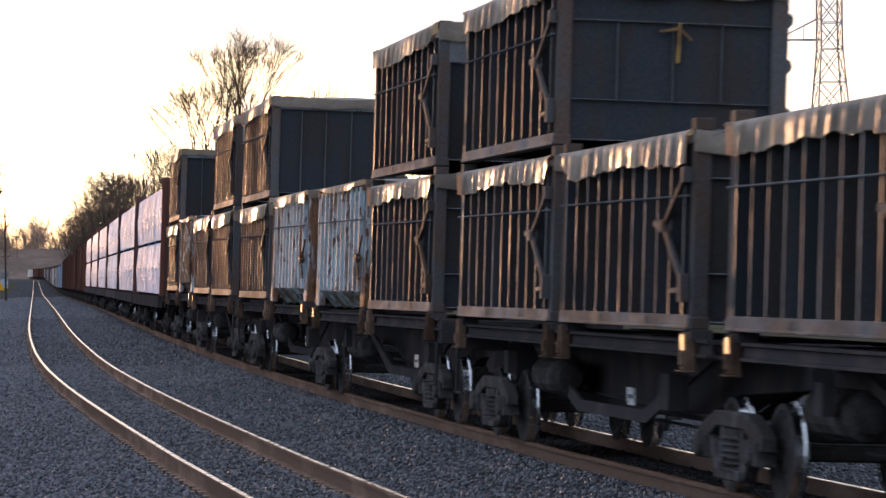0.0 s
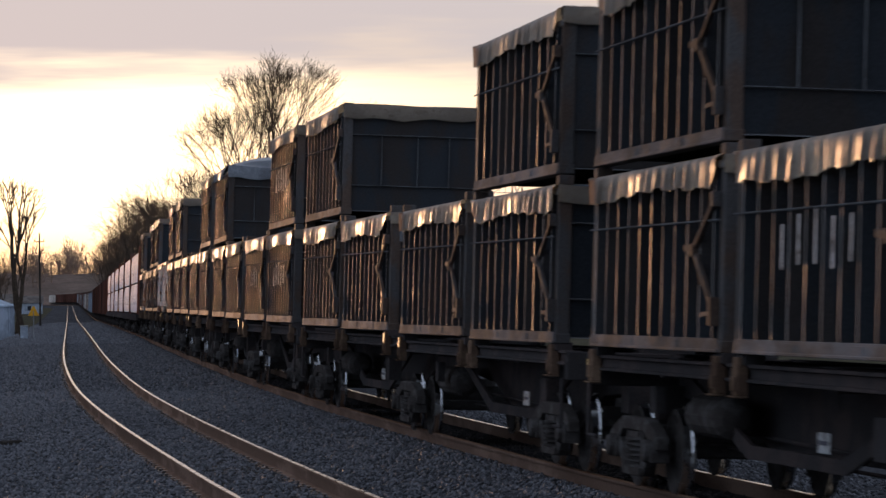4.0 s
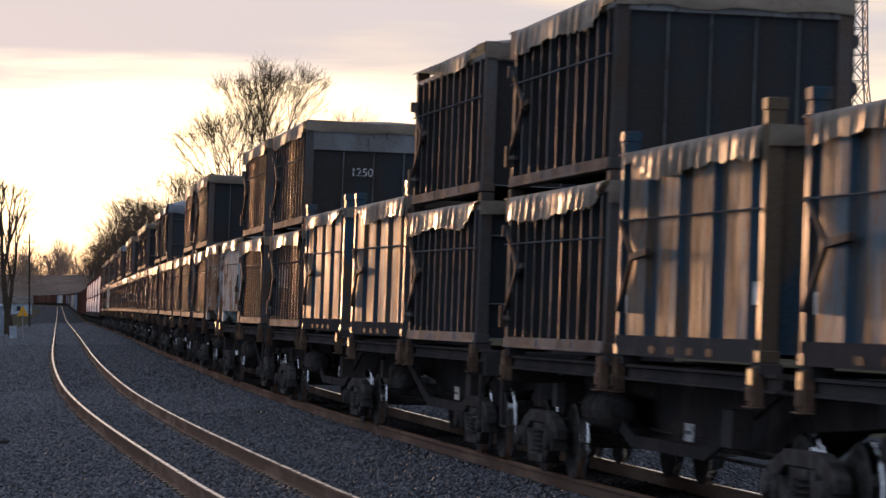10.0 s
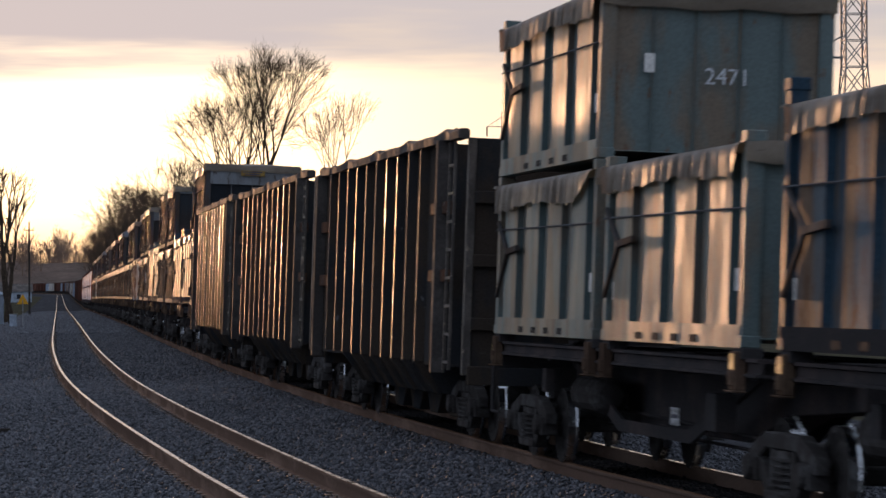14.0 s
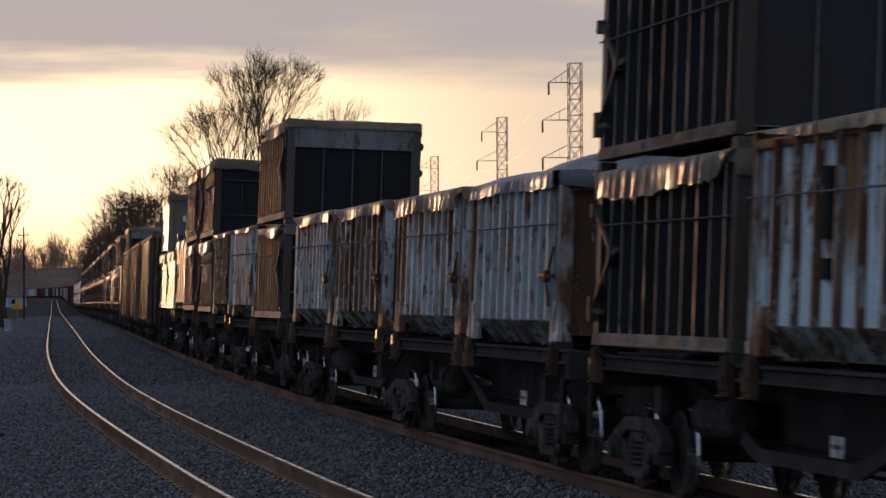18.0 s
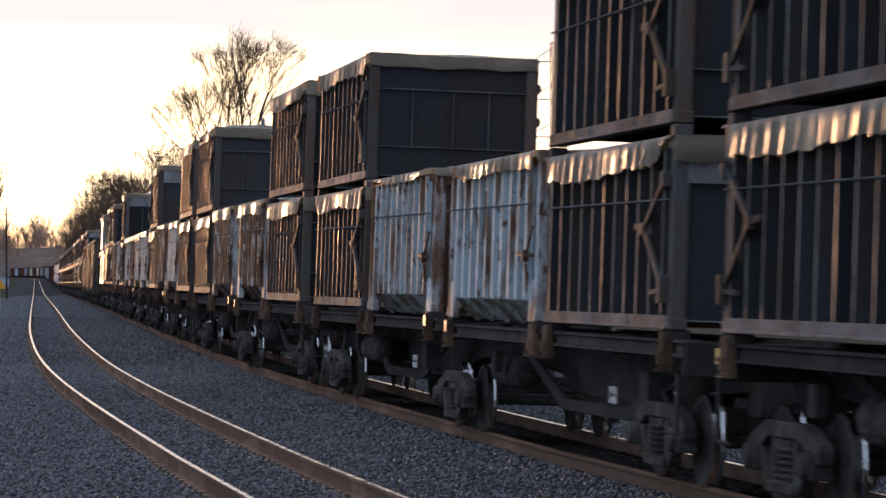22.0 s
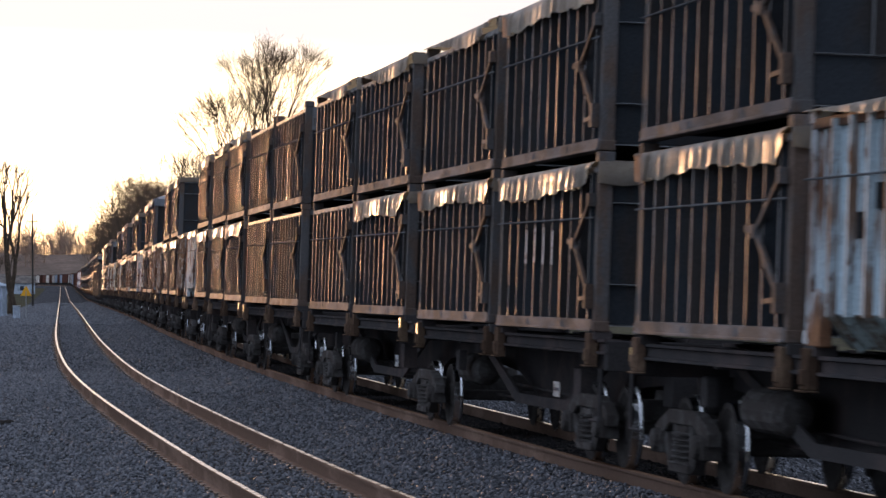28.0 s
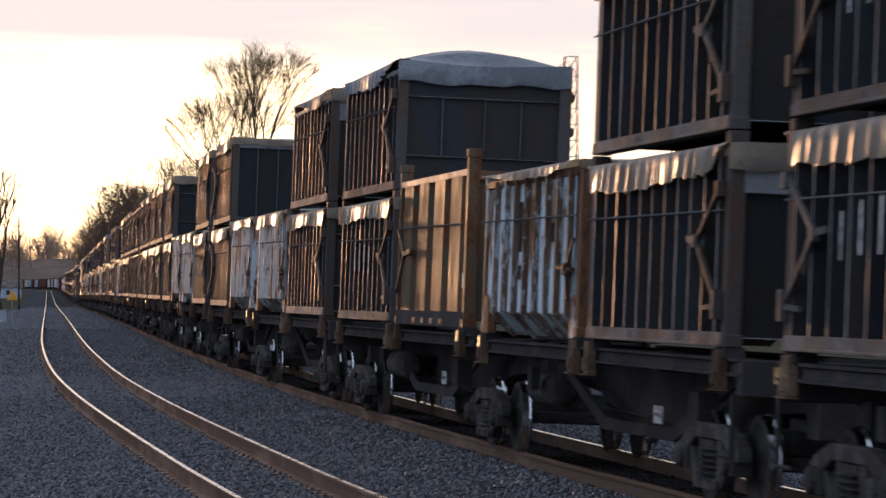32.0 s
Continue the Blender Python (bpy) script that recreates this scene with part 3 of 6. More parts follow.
def flat_unit(front):
    """One half of an articulated container flat: a fishbelly spine, side sills, cross bearers, pedestals and its bogies."""
    u = thing("container_flat_wagon", "dark brown skeletal container flat wagon on rusty bogies", "rail wagon", "container flats of the train")
    lo, hi = (-6.85, 6.85)                     # y along the unit; its joint to the neighbour wagon is at the outer end
    outer, inner = (hi, lo) if front else (lo, hi)
    sg = 1 if front else -1
    so = Solid()
    so.prism([(-6.6, 0.98), (-6.6, 1.36), (6.6, 1.36), (6.6, 0.98), (4.0, 0.86), (2.4, 0.55), (-2.4, 0.55), (-4.0, 0.86)], -0.22, 0.22, "x")
    so.box(-0.34, 0.34, -6.6, 6.6, 1.36, 1.40)
    part("centre_sill", so.mesh("centre_sill", M_WAGON, 0.01), u)
    side = Solid().prism([(-0.10, 1.25), (0.04, 1.25), (0.04, 1.275), (-0.03, 1.285), (-0.03, 1.37), (0.10, 1.38), (0.10, 1.41), (-0.10, 1.41), (-0.10, 1.38), (-0.06, 1.37), (-0.06, 1.285), (-0.10, 1.275)], -6.7, 6.7, "y")
    me = side.mesh("side_sill", M_WAGON)
    for sx in (-1, 1):
        part("side_sill", me, u, Matrix.Translation((sx * 1.12, 0, 0)))
    # slanting stay plates from the sill to the spine's belly
    st = Solid()
    st.prism([(-4.6, 1.20), (-4.15, 1.20), (-1.6, 0.63), (1.6, 0.63), (4.15, 1.20), (4.6, 1.20), (1.75, 0.50), (-1.75, 0.50)], -0.02, 0.02, "x")
    me = st.mesh("stay_plate", M_WAGON)
    for sx in (-1, 1):
        part("stay_plate", me, u, Matrix.Translation((sx * 0.62, 0, 0)))
    cb = Solid().prism([(-1.15, 1.22), (1.15, 1.22), (1.15, 1.37), (-1.15, 1.37)], -0.09, 0.09, "y").mesh("cross_bearer", M_WAGON, 0.006)
    mids = (3.28, -3.28)
    for y in (6.3, 3.28, 0.0, -3.28, -6.3):
        part("cross_bearer", cb, u, Matrix.Translation((0, y, 0)))
    ped = Solid().box(-0.05, 0.05, -0.11, 0.11, 1.13, 1.47).box(-0.075, 0.0, -0.07, 0.07, 1.17, 1.30).box(-0.09, 0.05, -0.125, 0.125, 1.11, 1.13)
    ped_me = ped.mesh("pedestal", M_POCKET, 0.008)
    refl = Solid().box(-0.062, -0.052, -0.085, 0.085, 1.31, 1.45).mesh("reflector", M_YELLOW)
    pad = Solid().box(-0.10, 0.10, -0.16, 0.16, 1.40, DECK).mesh("corner_pad", M_WAGON, 0.008)
    for my in mids:
        for e in (-2.86, 2.86):
            for sx in (-1,):
                yel = my * sg < 0 and e * sg < 0
                po = part("pedestal", ped_me, u, Matrix.Translation((sx * 1.25, my + e, 0)))
                if yel:
                    part("reflector", refl, po, label="small yellow plate")
                part("corner_pad", pad, u, Matrix.Translation((sx * 1.16, my + e, 0)))
    es = Solid().box(-1.2, 1.2, outer - sg * 0.28, outer - sg * 0.10, 1.08, 1.40)
    es.box(-0.5, 0.5, outer - sg * 0.5, outer - sg * 0.1, 0.72, 1.1)
    part("end_sill", es.mesh("end_sill", M_WAGON, 0.01), u)
    ya, yb = sorted((outer - sg * 0.29, outer - sg * 0.09))
    if front:
        part("reflector_band", Solid().box(-1.215, -1.205, ya, yb, 1.22, 1.36).mesh("reflector_band", M_YELLOW), u, label="worn yellow band")
    lab = part("label", Solid().box(-0.650, -0.642, -1.25, -0.85, 0.66, 0.84).mesh("label", M_CHALK), u, label="white stencilled panel with dark print")
    part("print_bar", Solid().box(-0.653, -0.650, -1.20, -0.90, 0.73, 0.77).mesh("print_bar", M_INK), lab)
    cp = Solid().box(-0.13, 0.13, min(outer - sg * 0.3, outer + sg * 0.46), max(outer - sg * 0.3, outer + sg * 0.46), 0.80, 1.02)
    cp.box(-0.20, 0.20, min(outer + sg * 0.16, outer + sg * 0.46), max(outer + sg * 0.16, outer + sg * 0.46), 0.74, 1.08)
    part("coupler", cp.mesh("coupler", M_BOGIE, 0.02), u)
    tank = Solid().lathe([(-0.75, 0.02), (-0.72, 0.14), (-0.62, 0.21), (0.62, 0.21), (0.72, 0.14), (0.75, 0.02)], (-0.62, sg * -0.9 + 3.9, 0.86), "y", 14)
    part("air_reservoir", tank.mesh("air_reservoir", M_BOGIE, smooth=False), u)
    gear = Solid()
    gear.box(-0.95, -0.75, -4.1, -3.7, 0.70, 1.05).box(-1.0, -0.9, 4.2, 4.45, 0.85, 1.12)
    gear.beam((-0.30, -3.4, 0.62), (-0.30, 3.6, 0.70), 0.04, sides=6).beam((-0.26, -5.4, 0.48), (-0.26, 5.4, 0.52), 0.04, sides=6)
    gear.beam((-1.22, outer - sg * 0.3, 1.1), (-1.22, outer - sg * 0.3, 0.55), 0.05, sides=6).beam((-1.22, outer - sg * 0.3, 0.55), (-1.22, outer - sg * 0.75, 0.55), 0.04, sides=6)
    part("brake_gear", gear.mesh("brake_gear", M_WAGON), u)
    so = Solid().box(-0.30, 0.30, outer - sg * 0.9, outer - sg * 0.3, 1.40, 1.44)
    part("end_platform", so.mesh("end_platform", M_WAGON), u)
    bogie(u, outer - sg * 1.85)
    if not front:
        bogie(u, 6.98)
    return u


# ================= containers =================
CL, CW, CH = 6.06, 1.26, 1.90
HL = CL / 2


def tarp_mesh(seed, top, depth, dome, front_cut, rear_cut, mat, sag=0.0, flap=0.22, wide=CW + 0.02):
    """A cover drawn over an open top: a rippled sheet with hanging skirts and an end flap."""
    rng = random.Random(seed)
    ph = [rng.uniform(0, 6.3) for _ in range(6)]
    ny, rows = 190, []
    for j in range(ny + 1):
        y = -HL + 0.02 + (CL - 0.04) * j / ny
        u = j / ny
        swell = 0.55 + 0.45 * math.sin(y * 1.9 + ph[4])
        rip = swell * (0.013 * math.sin(y * 15 + ph[0] + 1.3 * math.sin(y * 3.1 + ph[1])) + 0.006 * math.sin(y * 29 + ph[1]) + 0.003 * math.sin(y * 53 + ph[4])) + 0.012
        cut = 1.0
        if u > 1 - front_cut:
            cut = max(0.12, 1 - (u - (1 - front_cut)) / front_cut * 1.1)
        if u < rear_cut:
            cut = min(cut, max(0.10, u / rear_cut))
        if abs(y) > HL - 0.17:
            cut = min(cut, 0.12)
        dep = depth * cut * (1 + 0.10 * math.sin(y * 1.3 + ph[2]) + 0.05 * math.sin(y * 7 + ph[3]) + 0.02 * math.sin(y * 19 + ph[0]) + 0.025 * math.sin(y * 41 + ph[5])) + sag * math.sin(math.pi * u) ** 2
        sagz = -0.03 * (1 + math.sin(y * 1.7 + ph[5]))
        ring = []
        for sx in (-1, 1):
            side = [(sx * (wide + 0.018 + rip * (1.0 + k * 1.2) * (1 if sx < 0 else 0.6)), top - dep * k) for k in (1.0, 0.72, 0.45, 0.2)]
            side.append((sx * (wide + 0.002), top - 0.006))
            ring.append(side)
        roof = []
        for k in range(1, 10):
            x = -wide + 2 * wide * k / 10
            arch = 1 - (x / wide) ** 2
            taper = min(1.0, 0.1 + u / 0.07, 0.1 + (1 - u) / 0.07)
            roof.append((x, top + 0.004 + taper * dome * arch * (0.75 + 0.25 * math.sin(y * 0.9 + ph[2])) + sagz * arch + 0.012 * math.sin(y * 5 + x * 3 + ph[0])))
        rows.append([(x, y, z) for x, z in ring[0] + roof + ring[1][::-1]])
    n = len(rows[0])
    so = Solid()
    vs = [p for r in rows for p in r]
    fs = [(j * n + i, j * n + i + 1, (j + 1) * n + i + 1, (j + 1) * n + i) for j in range(ny) for i in range(n - 1)]
    so.face_set(vs, fs)
    if flap:
        # the end flap hangs over the rear wall
        edge_ = rows[0][4:-4]
        low = []
        for i, p in enumerate(edge_):
            w = 0.92 + 0.08 * math.sin(i * 1.9 + ph[1]) + (0.10 if i in (3, 4) else 0)
            low.append((p[0], -HL - 0.035 - 0.012 * math.sin(i * 2.3 + ph[0]), top - flap * w))
        top_ = [(p[0], -HL - 0.022, p[2]) for p in edge_]
        m = len(edge_)
        so.face_set(edge_ + top_ + low, [(k * m + i, k * m + i + 1, (k + 1) * m + i + 1, (k + 1) * m + i) for k in (0, 1) for i in range(m - 1)])
    me = bpy.data.meshes.new("tarpaulin")
    me.from_pydata(so.v, [], so.f)
    me.materials.append(mat)
    bm = bmesh.new()
    bm.from_mesh(me)
    bmesh.ops.remove_doubles(bm, verts=bm.verts, dist=0.0005)
    bmesh.ops.recalc_face_normals(bm, faces=bm.faces)
    bm.to_mesh(me)
    bm.free()
    me.polygons.foreach_set("use_smooth", [True] * len(me.polygons))
    return me


def post_mesh(h, w=0.15, mat=None, cap=0.11):
    so = Solid().box(-w / 2, w / 2, -w / 2, w / 2, 0.0, h)
    for z in (0.0, h - cap):
        so.box(-w / 2 - 0.012, w / 2 + 0.012, -w / 2 - 0.012, w / 2 + 0.012, z, z + cap)
    return so.mesh("corner_post", mat, 0.008)


def tub(x, y, low, top, t=0.03, floor=0.08):
    """An open box with walls of thickness t, in one piece."""
    so = Solid()
    ring = lambda a, b, z: [(-a, -b, z), (a, -b, z), (a, b, z), (-a, b, z)]
    vs = ring(x, y, low) + ring(x, y, top) + ring(x - t, y - t, top) + ring(x - t, y - t, low + floor)
    fs = [(3, 2, 1, 0), (12, 13, 14, 15)]
    for k in range(3):
        fs += [(k * 4 + i, k * 4 + (i + 1) % 4, k * 4 + 4 + (i + 1) % 4, k * 4 + 4 + i) for i in range(4)]
    return so.face_set(vs, fs)


def shell_mesh(top, mat, inset=0.05):
    """Open-topped box of plate with a floor."""
    x, y = CW - inset, HL - 0.05
    return tub(x, y, 0.08, top).mesh("shell", mat)


def end_wall_mesh(style, top, mat, wide=1.13):
    """The rear wall: framed panels pressed into one sheet."""
    cols, rows, rim, deep = (((-wide, -0.60, 0.02, 0.56, wide), (0.06, 0.50, 1.36, top), 0.065, 0.075),
                             ((-wide, -0.70, -0.24, 0.24, 0.70, wide), (0.08, top - 0.12, top), 0.055, 0.06),
                             ((-wide, -0.56, 0.0, 0.56, wide), (0.08, 1.36, top), 0.05, 0.06))[style]
    bm = bmesh.new()
    y = -HL - 0.004
    grid = [[bm.verts.new((x, y, z)) for x in cols] for z in rows]
    faces = [bm.faces.new((grid[r][c], grid[r][c + 1], grid[r + 1][c + 1], grid[r + 1][c])) for r in range(len(rows) - 1) for c in range(len(cols) - 1)]
    if style == 0:
        faces = faces[4:8] + [bmesh.utils.face_join(faces[0:4]), bmesh.utils.face_join(faces[8:12])]
    else:
        n = len(cols) - 1
        faces = faces[:n]
    bmesh.ops.inset_individual(bm, faces=[f for f in faces if f], thickness=rim, depth=0.0)
    bmesh.ops.inset_individual(bm, faces=[f for f in faces if f], thickness=0.018, depth=-deep)
    me = bpy.data.meshes.new("end_wall")
    bm.to_mesh(me)
    bm.free()
    me.materials.append(mat)
    return me


SIDE_TOP = 1.75
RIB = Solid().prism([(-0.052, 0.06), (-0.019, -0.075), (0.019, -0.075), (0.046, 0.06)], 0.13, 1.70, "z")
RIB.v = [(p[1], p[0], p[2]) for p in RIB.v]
# grazing sun put into the colours: pale outer face, dark flanks
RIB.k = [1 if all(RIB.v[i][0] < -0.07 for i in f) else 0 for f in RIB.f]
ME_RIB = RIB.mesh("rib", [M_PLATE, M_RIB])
ME_POST = post_mesh(CH, 0.15, M_POST)
so_ = Solid().box(-0.08, 0.07, -HL + 0.08, HL - 0.08, 0.0, 0.13).box(-0.095, -0.08, -HL + 0.08, HL - 0.08, 0.0, 0.03)
for y in (-1.05, 1.05):
    so_.box(-0.084, -0.06, y - 0.18, y + 0.18, 0.02, 0.11)
ME_BRAIL = so_.mesh("bottom_rail", M_SILL, 0.006)
ME_TRAIL = Solid().box(-0.07, 0.05, -HL + 0.08, HL - 0.08, 1.68, SIDE_TOP).mesh("top_rail", M_RIB, 0.008)
ME_ROD = Solid().beam((0, -HL + 0.05, 1.20), (0, HL - 0.05, 1.235), 0.021, sides=6).mesh("tie_rod", M_DARK)
_hp = [(0.0, 0.08), (0.03, 0.08)]
for z in (0.42, 0.95, 1.45):
    _hp += [(0.03, z - 0.09), (0.07, z - 0.06), (0.085, z), (0.07, z + 0.05), (0.03, z + 0.07)]
_hp += [(0.03, 1.8), (0.0, 1.8)]
ME_HINGE = Solid().prism(_hp, -0.035, 0.035, "y").mesh("hinge_bar", M_POST)
ME_FARSIDE = Solid()
for k in range(11):
    yk = -2.72 + k * 0.544
    ME_FARSIDE.box(-0.05, 0.0, yk - 0.05, yk + 0.05, 0.13, 1.70)
ME_FARSIDE = ME_FARSIDE.mesh("side_panel", M_DARK)


def lever_mesh(rear):
    """The folding latch gear: two arms that meet at a knuckle, with a handle and a foot."""
    sg = -1 if rear else 1
    so = Solid()
    so.beam((0, sg * 2.86, 1.40), (0, sg * 2.02, 0.94), 0.045, 0.05).beam((0, sg * 2.02, 0.94), (0, sg * 2.80, 0.42), 0.045, 0.05)
    so.beam((0, sg * 2.10, 0.93), (0, sg * 1.66, 0.97), 0.04, 0.06).box(-0.04, 0.03, min(sg * 1.96, sg * 2.08), max(sg * 1.96, sg * 2.08), 0.88, 1.0)
    so.beam((0, sg * 2.90, 0.36), (0, sg * 2.40, 0.34), 0.045, 0.045)
    so.box(-0.05, 0.04, min(sg * 2.82, sg * 2.94), max(sg * 2.82, sg * 2.94), 0.24, 0.50)
    so.box(-0.05, 0.04, min(sg * 2.84, sg * 2.94), max(sg * 2.84, sg * 2.94), 1.32, 1.46)
    so.beam((0, sg * 2.20, 0.90), (0, sg * 2.32, 0.62), 0.03, 0.03)
    return so.mesh("latch_gear", M_POST, 0.004)


so_ = Solid().box(-1.12, 1.12, -HL + 0.02, -HL + 0.12, 1.70, 1.80)
ME_ENDBEAM = so_.mesh("end_beam", M_END, 0.008)
ME_LEVER = [lever_mesh(False), lever_mesh(True)]
ME_SHELL_A = shell_mesh(1.70, M_PLATE, 0.11)
ME_END = [end_wall_mesh(i, 1.78, M_END) for i in range(3)]
TARPS = [
    tarp_mesh(1, 1.80, 0.27, 0.05, 0.0, 0.06, M_TARP, flap=0.20),
    tarp_mesh(2, 1.80, 0.30, 0.10, 0.0, 0.12, M_TARP, flap=0.26),
    tarp_mesh(3, 1.80, 0.26, 0.30, 0.0, 0.35, M_TARP_BLUE, flap=0.34),
    tarp_mesh(4, 1.80, 0.25, 0.03, 0.45, 0.0, M_TARP, flap=0.16),
    tarp_mesh(5, 1.80, 0.29, 0.06, 0.08, 0.0, M_TARP, flap=0.24),
    tarp_mesh(6, 1.80, 0.22, 0.16, 0.55, 0.25, M_TARP, flap=0.22),
    tarp_mesh(7, 1.80, 0.31, 0.02, 0.0, 0.16, M_TARP, flap=0.18),
]


def text_mesh(body, size, mat):
    cu = bpy.data.curves.new("number", "FONT")
    cu.body, cu.size, cu.extrude, cu.align_x = body, size, 0.002, "CENTER"
    tmp = new("number", cu)
    dg = bpy.context.evaluated_depsgraph_get()
    me = bpy.data.meshes.new_from_object(tmp.evaluated_get(dg))
    bpy.data.objects.remove(tmp)
    me.materials.clear()
    me.materials.append(mat)
    return me


def container_a(tarp=0, end=0, rear_latch=True, marks=0, seed=0, extra="", raised=False):
    c = thing("waste_container", "dark grey ribbed steel container with a frayed tan tarpaulin", "container", "containers of the train")
    part("shell", ME_SHELL_A, c)
    for k in range(11):
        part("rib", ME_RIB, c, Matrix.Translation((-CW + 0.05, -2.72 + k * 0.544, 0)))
    part("side_panel", ME_FARSIDE, c, Matrix.Translation((CW, 0, 0)))
    for sx in (-1, 1):
        flip = Matrix.Identity(4) if sx < 0 else Matrix.Rotation(math.pi, 4, "Z")
        part("bottom_rail", ME_BRAIL, c, Matrix.Translation((sx * (CW - 0.06), 0, 0)) @ flip)
        part("top_rail", ME_TRAIL, c, Matrix.Translation((sx * (CW - 0.06), 0, 0)) @ flip)
        for sy in (-1, 1):
            part("corner_post", ME_POST, c, Matrix.Translation((sx * (CW - 0.075), sy * (HL - 0.075), 0)))
    part("end_wall", ME_END[end], c)
    part("end_beam", ME_ENDBEAM, c)
    part("tie_rod", ME_ROD, c, Matrix.Translation((-CW - 0.04, 0, 0)))
    part("latch_gear", ME_LEVER[1 if rear_latch else 0], c, Matrix.Translation((-CW - 0.045, 0, 0)))
    part("hinge_bar", ME_HINGE, c, Matrix.Translation((CW, -HL + 0.04, 0)))
    if tarp is not None:
        part("tarpaulin", TARPS[tarp], c, Matrix.Translation((0, 0, 0.085 if raised else 0)), label="frayed tan tarpaulin with hanging skirts" if tarp != 2 else "domed grey-blue tarpaulin")
    if marks:
        rng = random.Random(seed)
        for k in range(3 + marks):
            y = -0.6 + k * 0.544 - 0.27 * (marks - 1)
            z0 = 0.74 + rng.uniform(-0.03, 0.03)
            mk = Solid().box(-0.006, 0.0, y - 0.026, y + 0.026, z0, z0 + rng.choice((0.38, 0.42, 0.45)))
            part("painted_mark", mk.mesh("painted_mark", M_CHALK), c, Matrix.Translation((-CW - 0.026, 0.0, 0)), "chalky white upright paint mark")
        lo = Solid()
        for k in range(5):
            lo.box(-0.008, 0.0, 2.30 - 0.03, 2.36, 0.26 + 0.13 * k, 0.34 + 0.13 * k)
        if marks:
            part("stencil", lo.mesh("stencil", M_CHALK), c, Matrix.Translation((-CW + 0.028, 0.0, 0)), "small worn white stencil")
    y = -HL - 0.02
    if extra == "number":
        part("number", text_mesh("1250", 0.21, M_CHALK), c, Matrix.Translation((-0.22, y, 0.90)) @ Matrix.Rotation(math.pi / 2, 4, "X"), "white painted number")
    elif extra == "latch":
        so = Solid().beam((0.05, y, 0.92), (0.07, y, 1.36), 0.045).beam((-0.16, y, 1.26), (0.07, y, 1.30), 0.035).beam((0.07, y, 1.30), (0.20, y, 1.18), 0.03)
        part("door_latch", so.mesh("door_latch", M_YELLOW, 0.004), c, label="worn yellow door latch")
    elif extra == "plate":
        lab = part("label", Solid().box(-0.32, 0.32, y - 0.045, y - 0.035, 1.60, 1.74).mesh("label", M_YELLOW), c, label="yellow plate with two rows of dark print")
        bars = Solid().box(-0.27, 0.25, y - 0.048, y - 0.045, 1.685, 1.715).box(-0.20, 0.20, y - 0.048, y - 0.045, 1.625, 1.655)
        part("print_bar", bars.mesh("print_bar", M_INK), lab)
    elif extra == "peak":
        so = Solid().lathe([(1.90, 0.22), (1.97, 0.12), (2.04, 0.05), (2.14, 0.05), (2.17, 0.015)], (-0.15, -HL + 0.5, 0), "z", 9)
        part("tarpaulin_knot", so.mesh("tarpaulin_knot", M_TARP_BLUE), c, label="dark gathered knot of cloth on the cover")
    elif extra == "mound":
        so = Solid().lathe([(1.80, 0.38), (1.95, 0.36), (2.10, 0.22), (2.17, 0.08)], (0.72, -HL + 0.42, 0), "z", 11)
        part("bulge", so.mesh("bulge", M_GOND, smooth=True), c, label="dark bulge under the cover")
    elif extra == "flap":
        so = Solid().face_set([(-1.2, -2.6, 1.84), (-0.2, -2.9, 1.86), (-0.5, -2.95, 2.28), (-0.9, -2.75, 2.16), (-1.1, -2.0, 1.86)], [(0, 1, 2, 3), (0, 3, 4)])
        part("loose_flap", so.mesh("loose_flap", M_TARP), c, label="loose corner of cloth standing up")
    return c


def corrugated(n, mat, top):
    so = Solid()
    y, step = -2.62, 5.24 / n
    pts = []
    for k in range(n):
        pts += [(y, 0.0), (y + step * 0.36, 0.0), (y + step * 0.46, 0.075), (y + step * 0.92, 0.075)]
        y += step
    pts.append((y, 0.0))
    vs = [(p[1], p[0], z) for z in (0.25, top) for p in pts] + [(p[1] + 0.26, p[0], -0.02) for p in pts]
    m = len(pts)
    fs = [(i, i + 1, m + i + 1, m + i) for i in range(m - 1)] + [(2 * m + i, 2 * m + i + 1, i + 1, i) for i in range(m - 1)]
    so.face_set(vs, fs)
    # sloping belly strip takes the second, darker material
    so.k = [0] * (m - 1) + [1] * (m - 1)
    return so


def foot_mesh(mat):
    so = Solid().prism([(-0.20, -0.02), (0.20, -0.02), (0.20, 0.10), (0.06, 0.42), (-0.06, 0.46), (-0.16, 0.40)], -0.06, 0.05, "x")
    return so.mesh("foot", mat, 0.012)


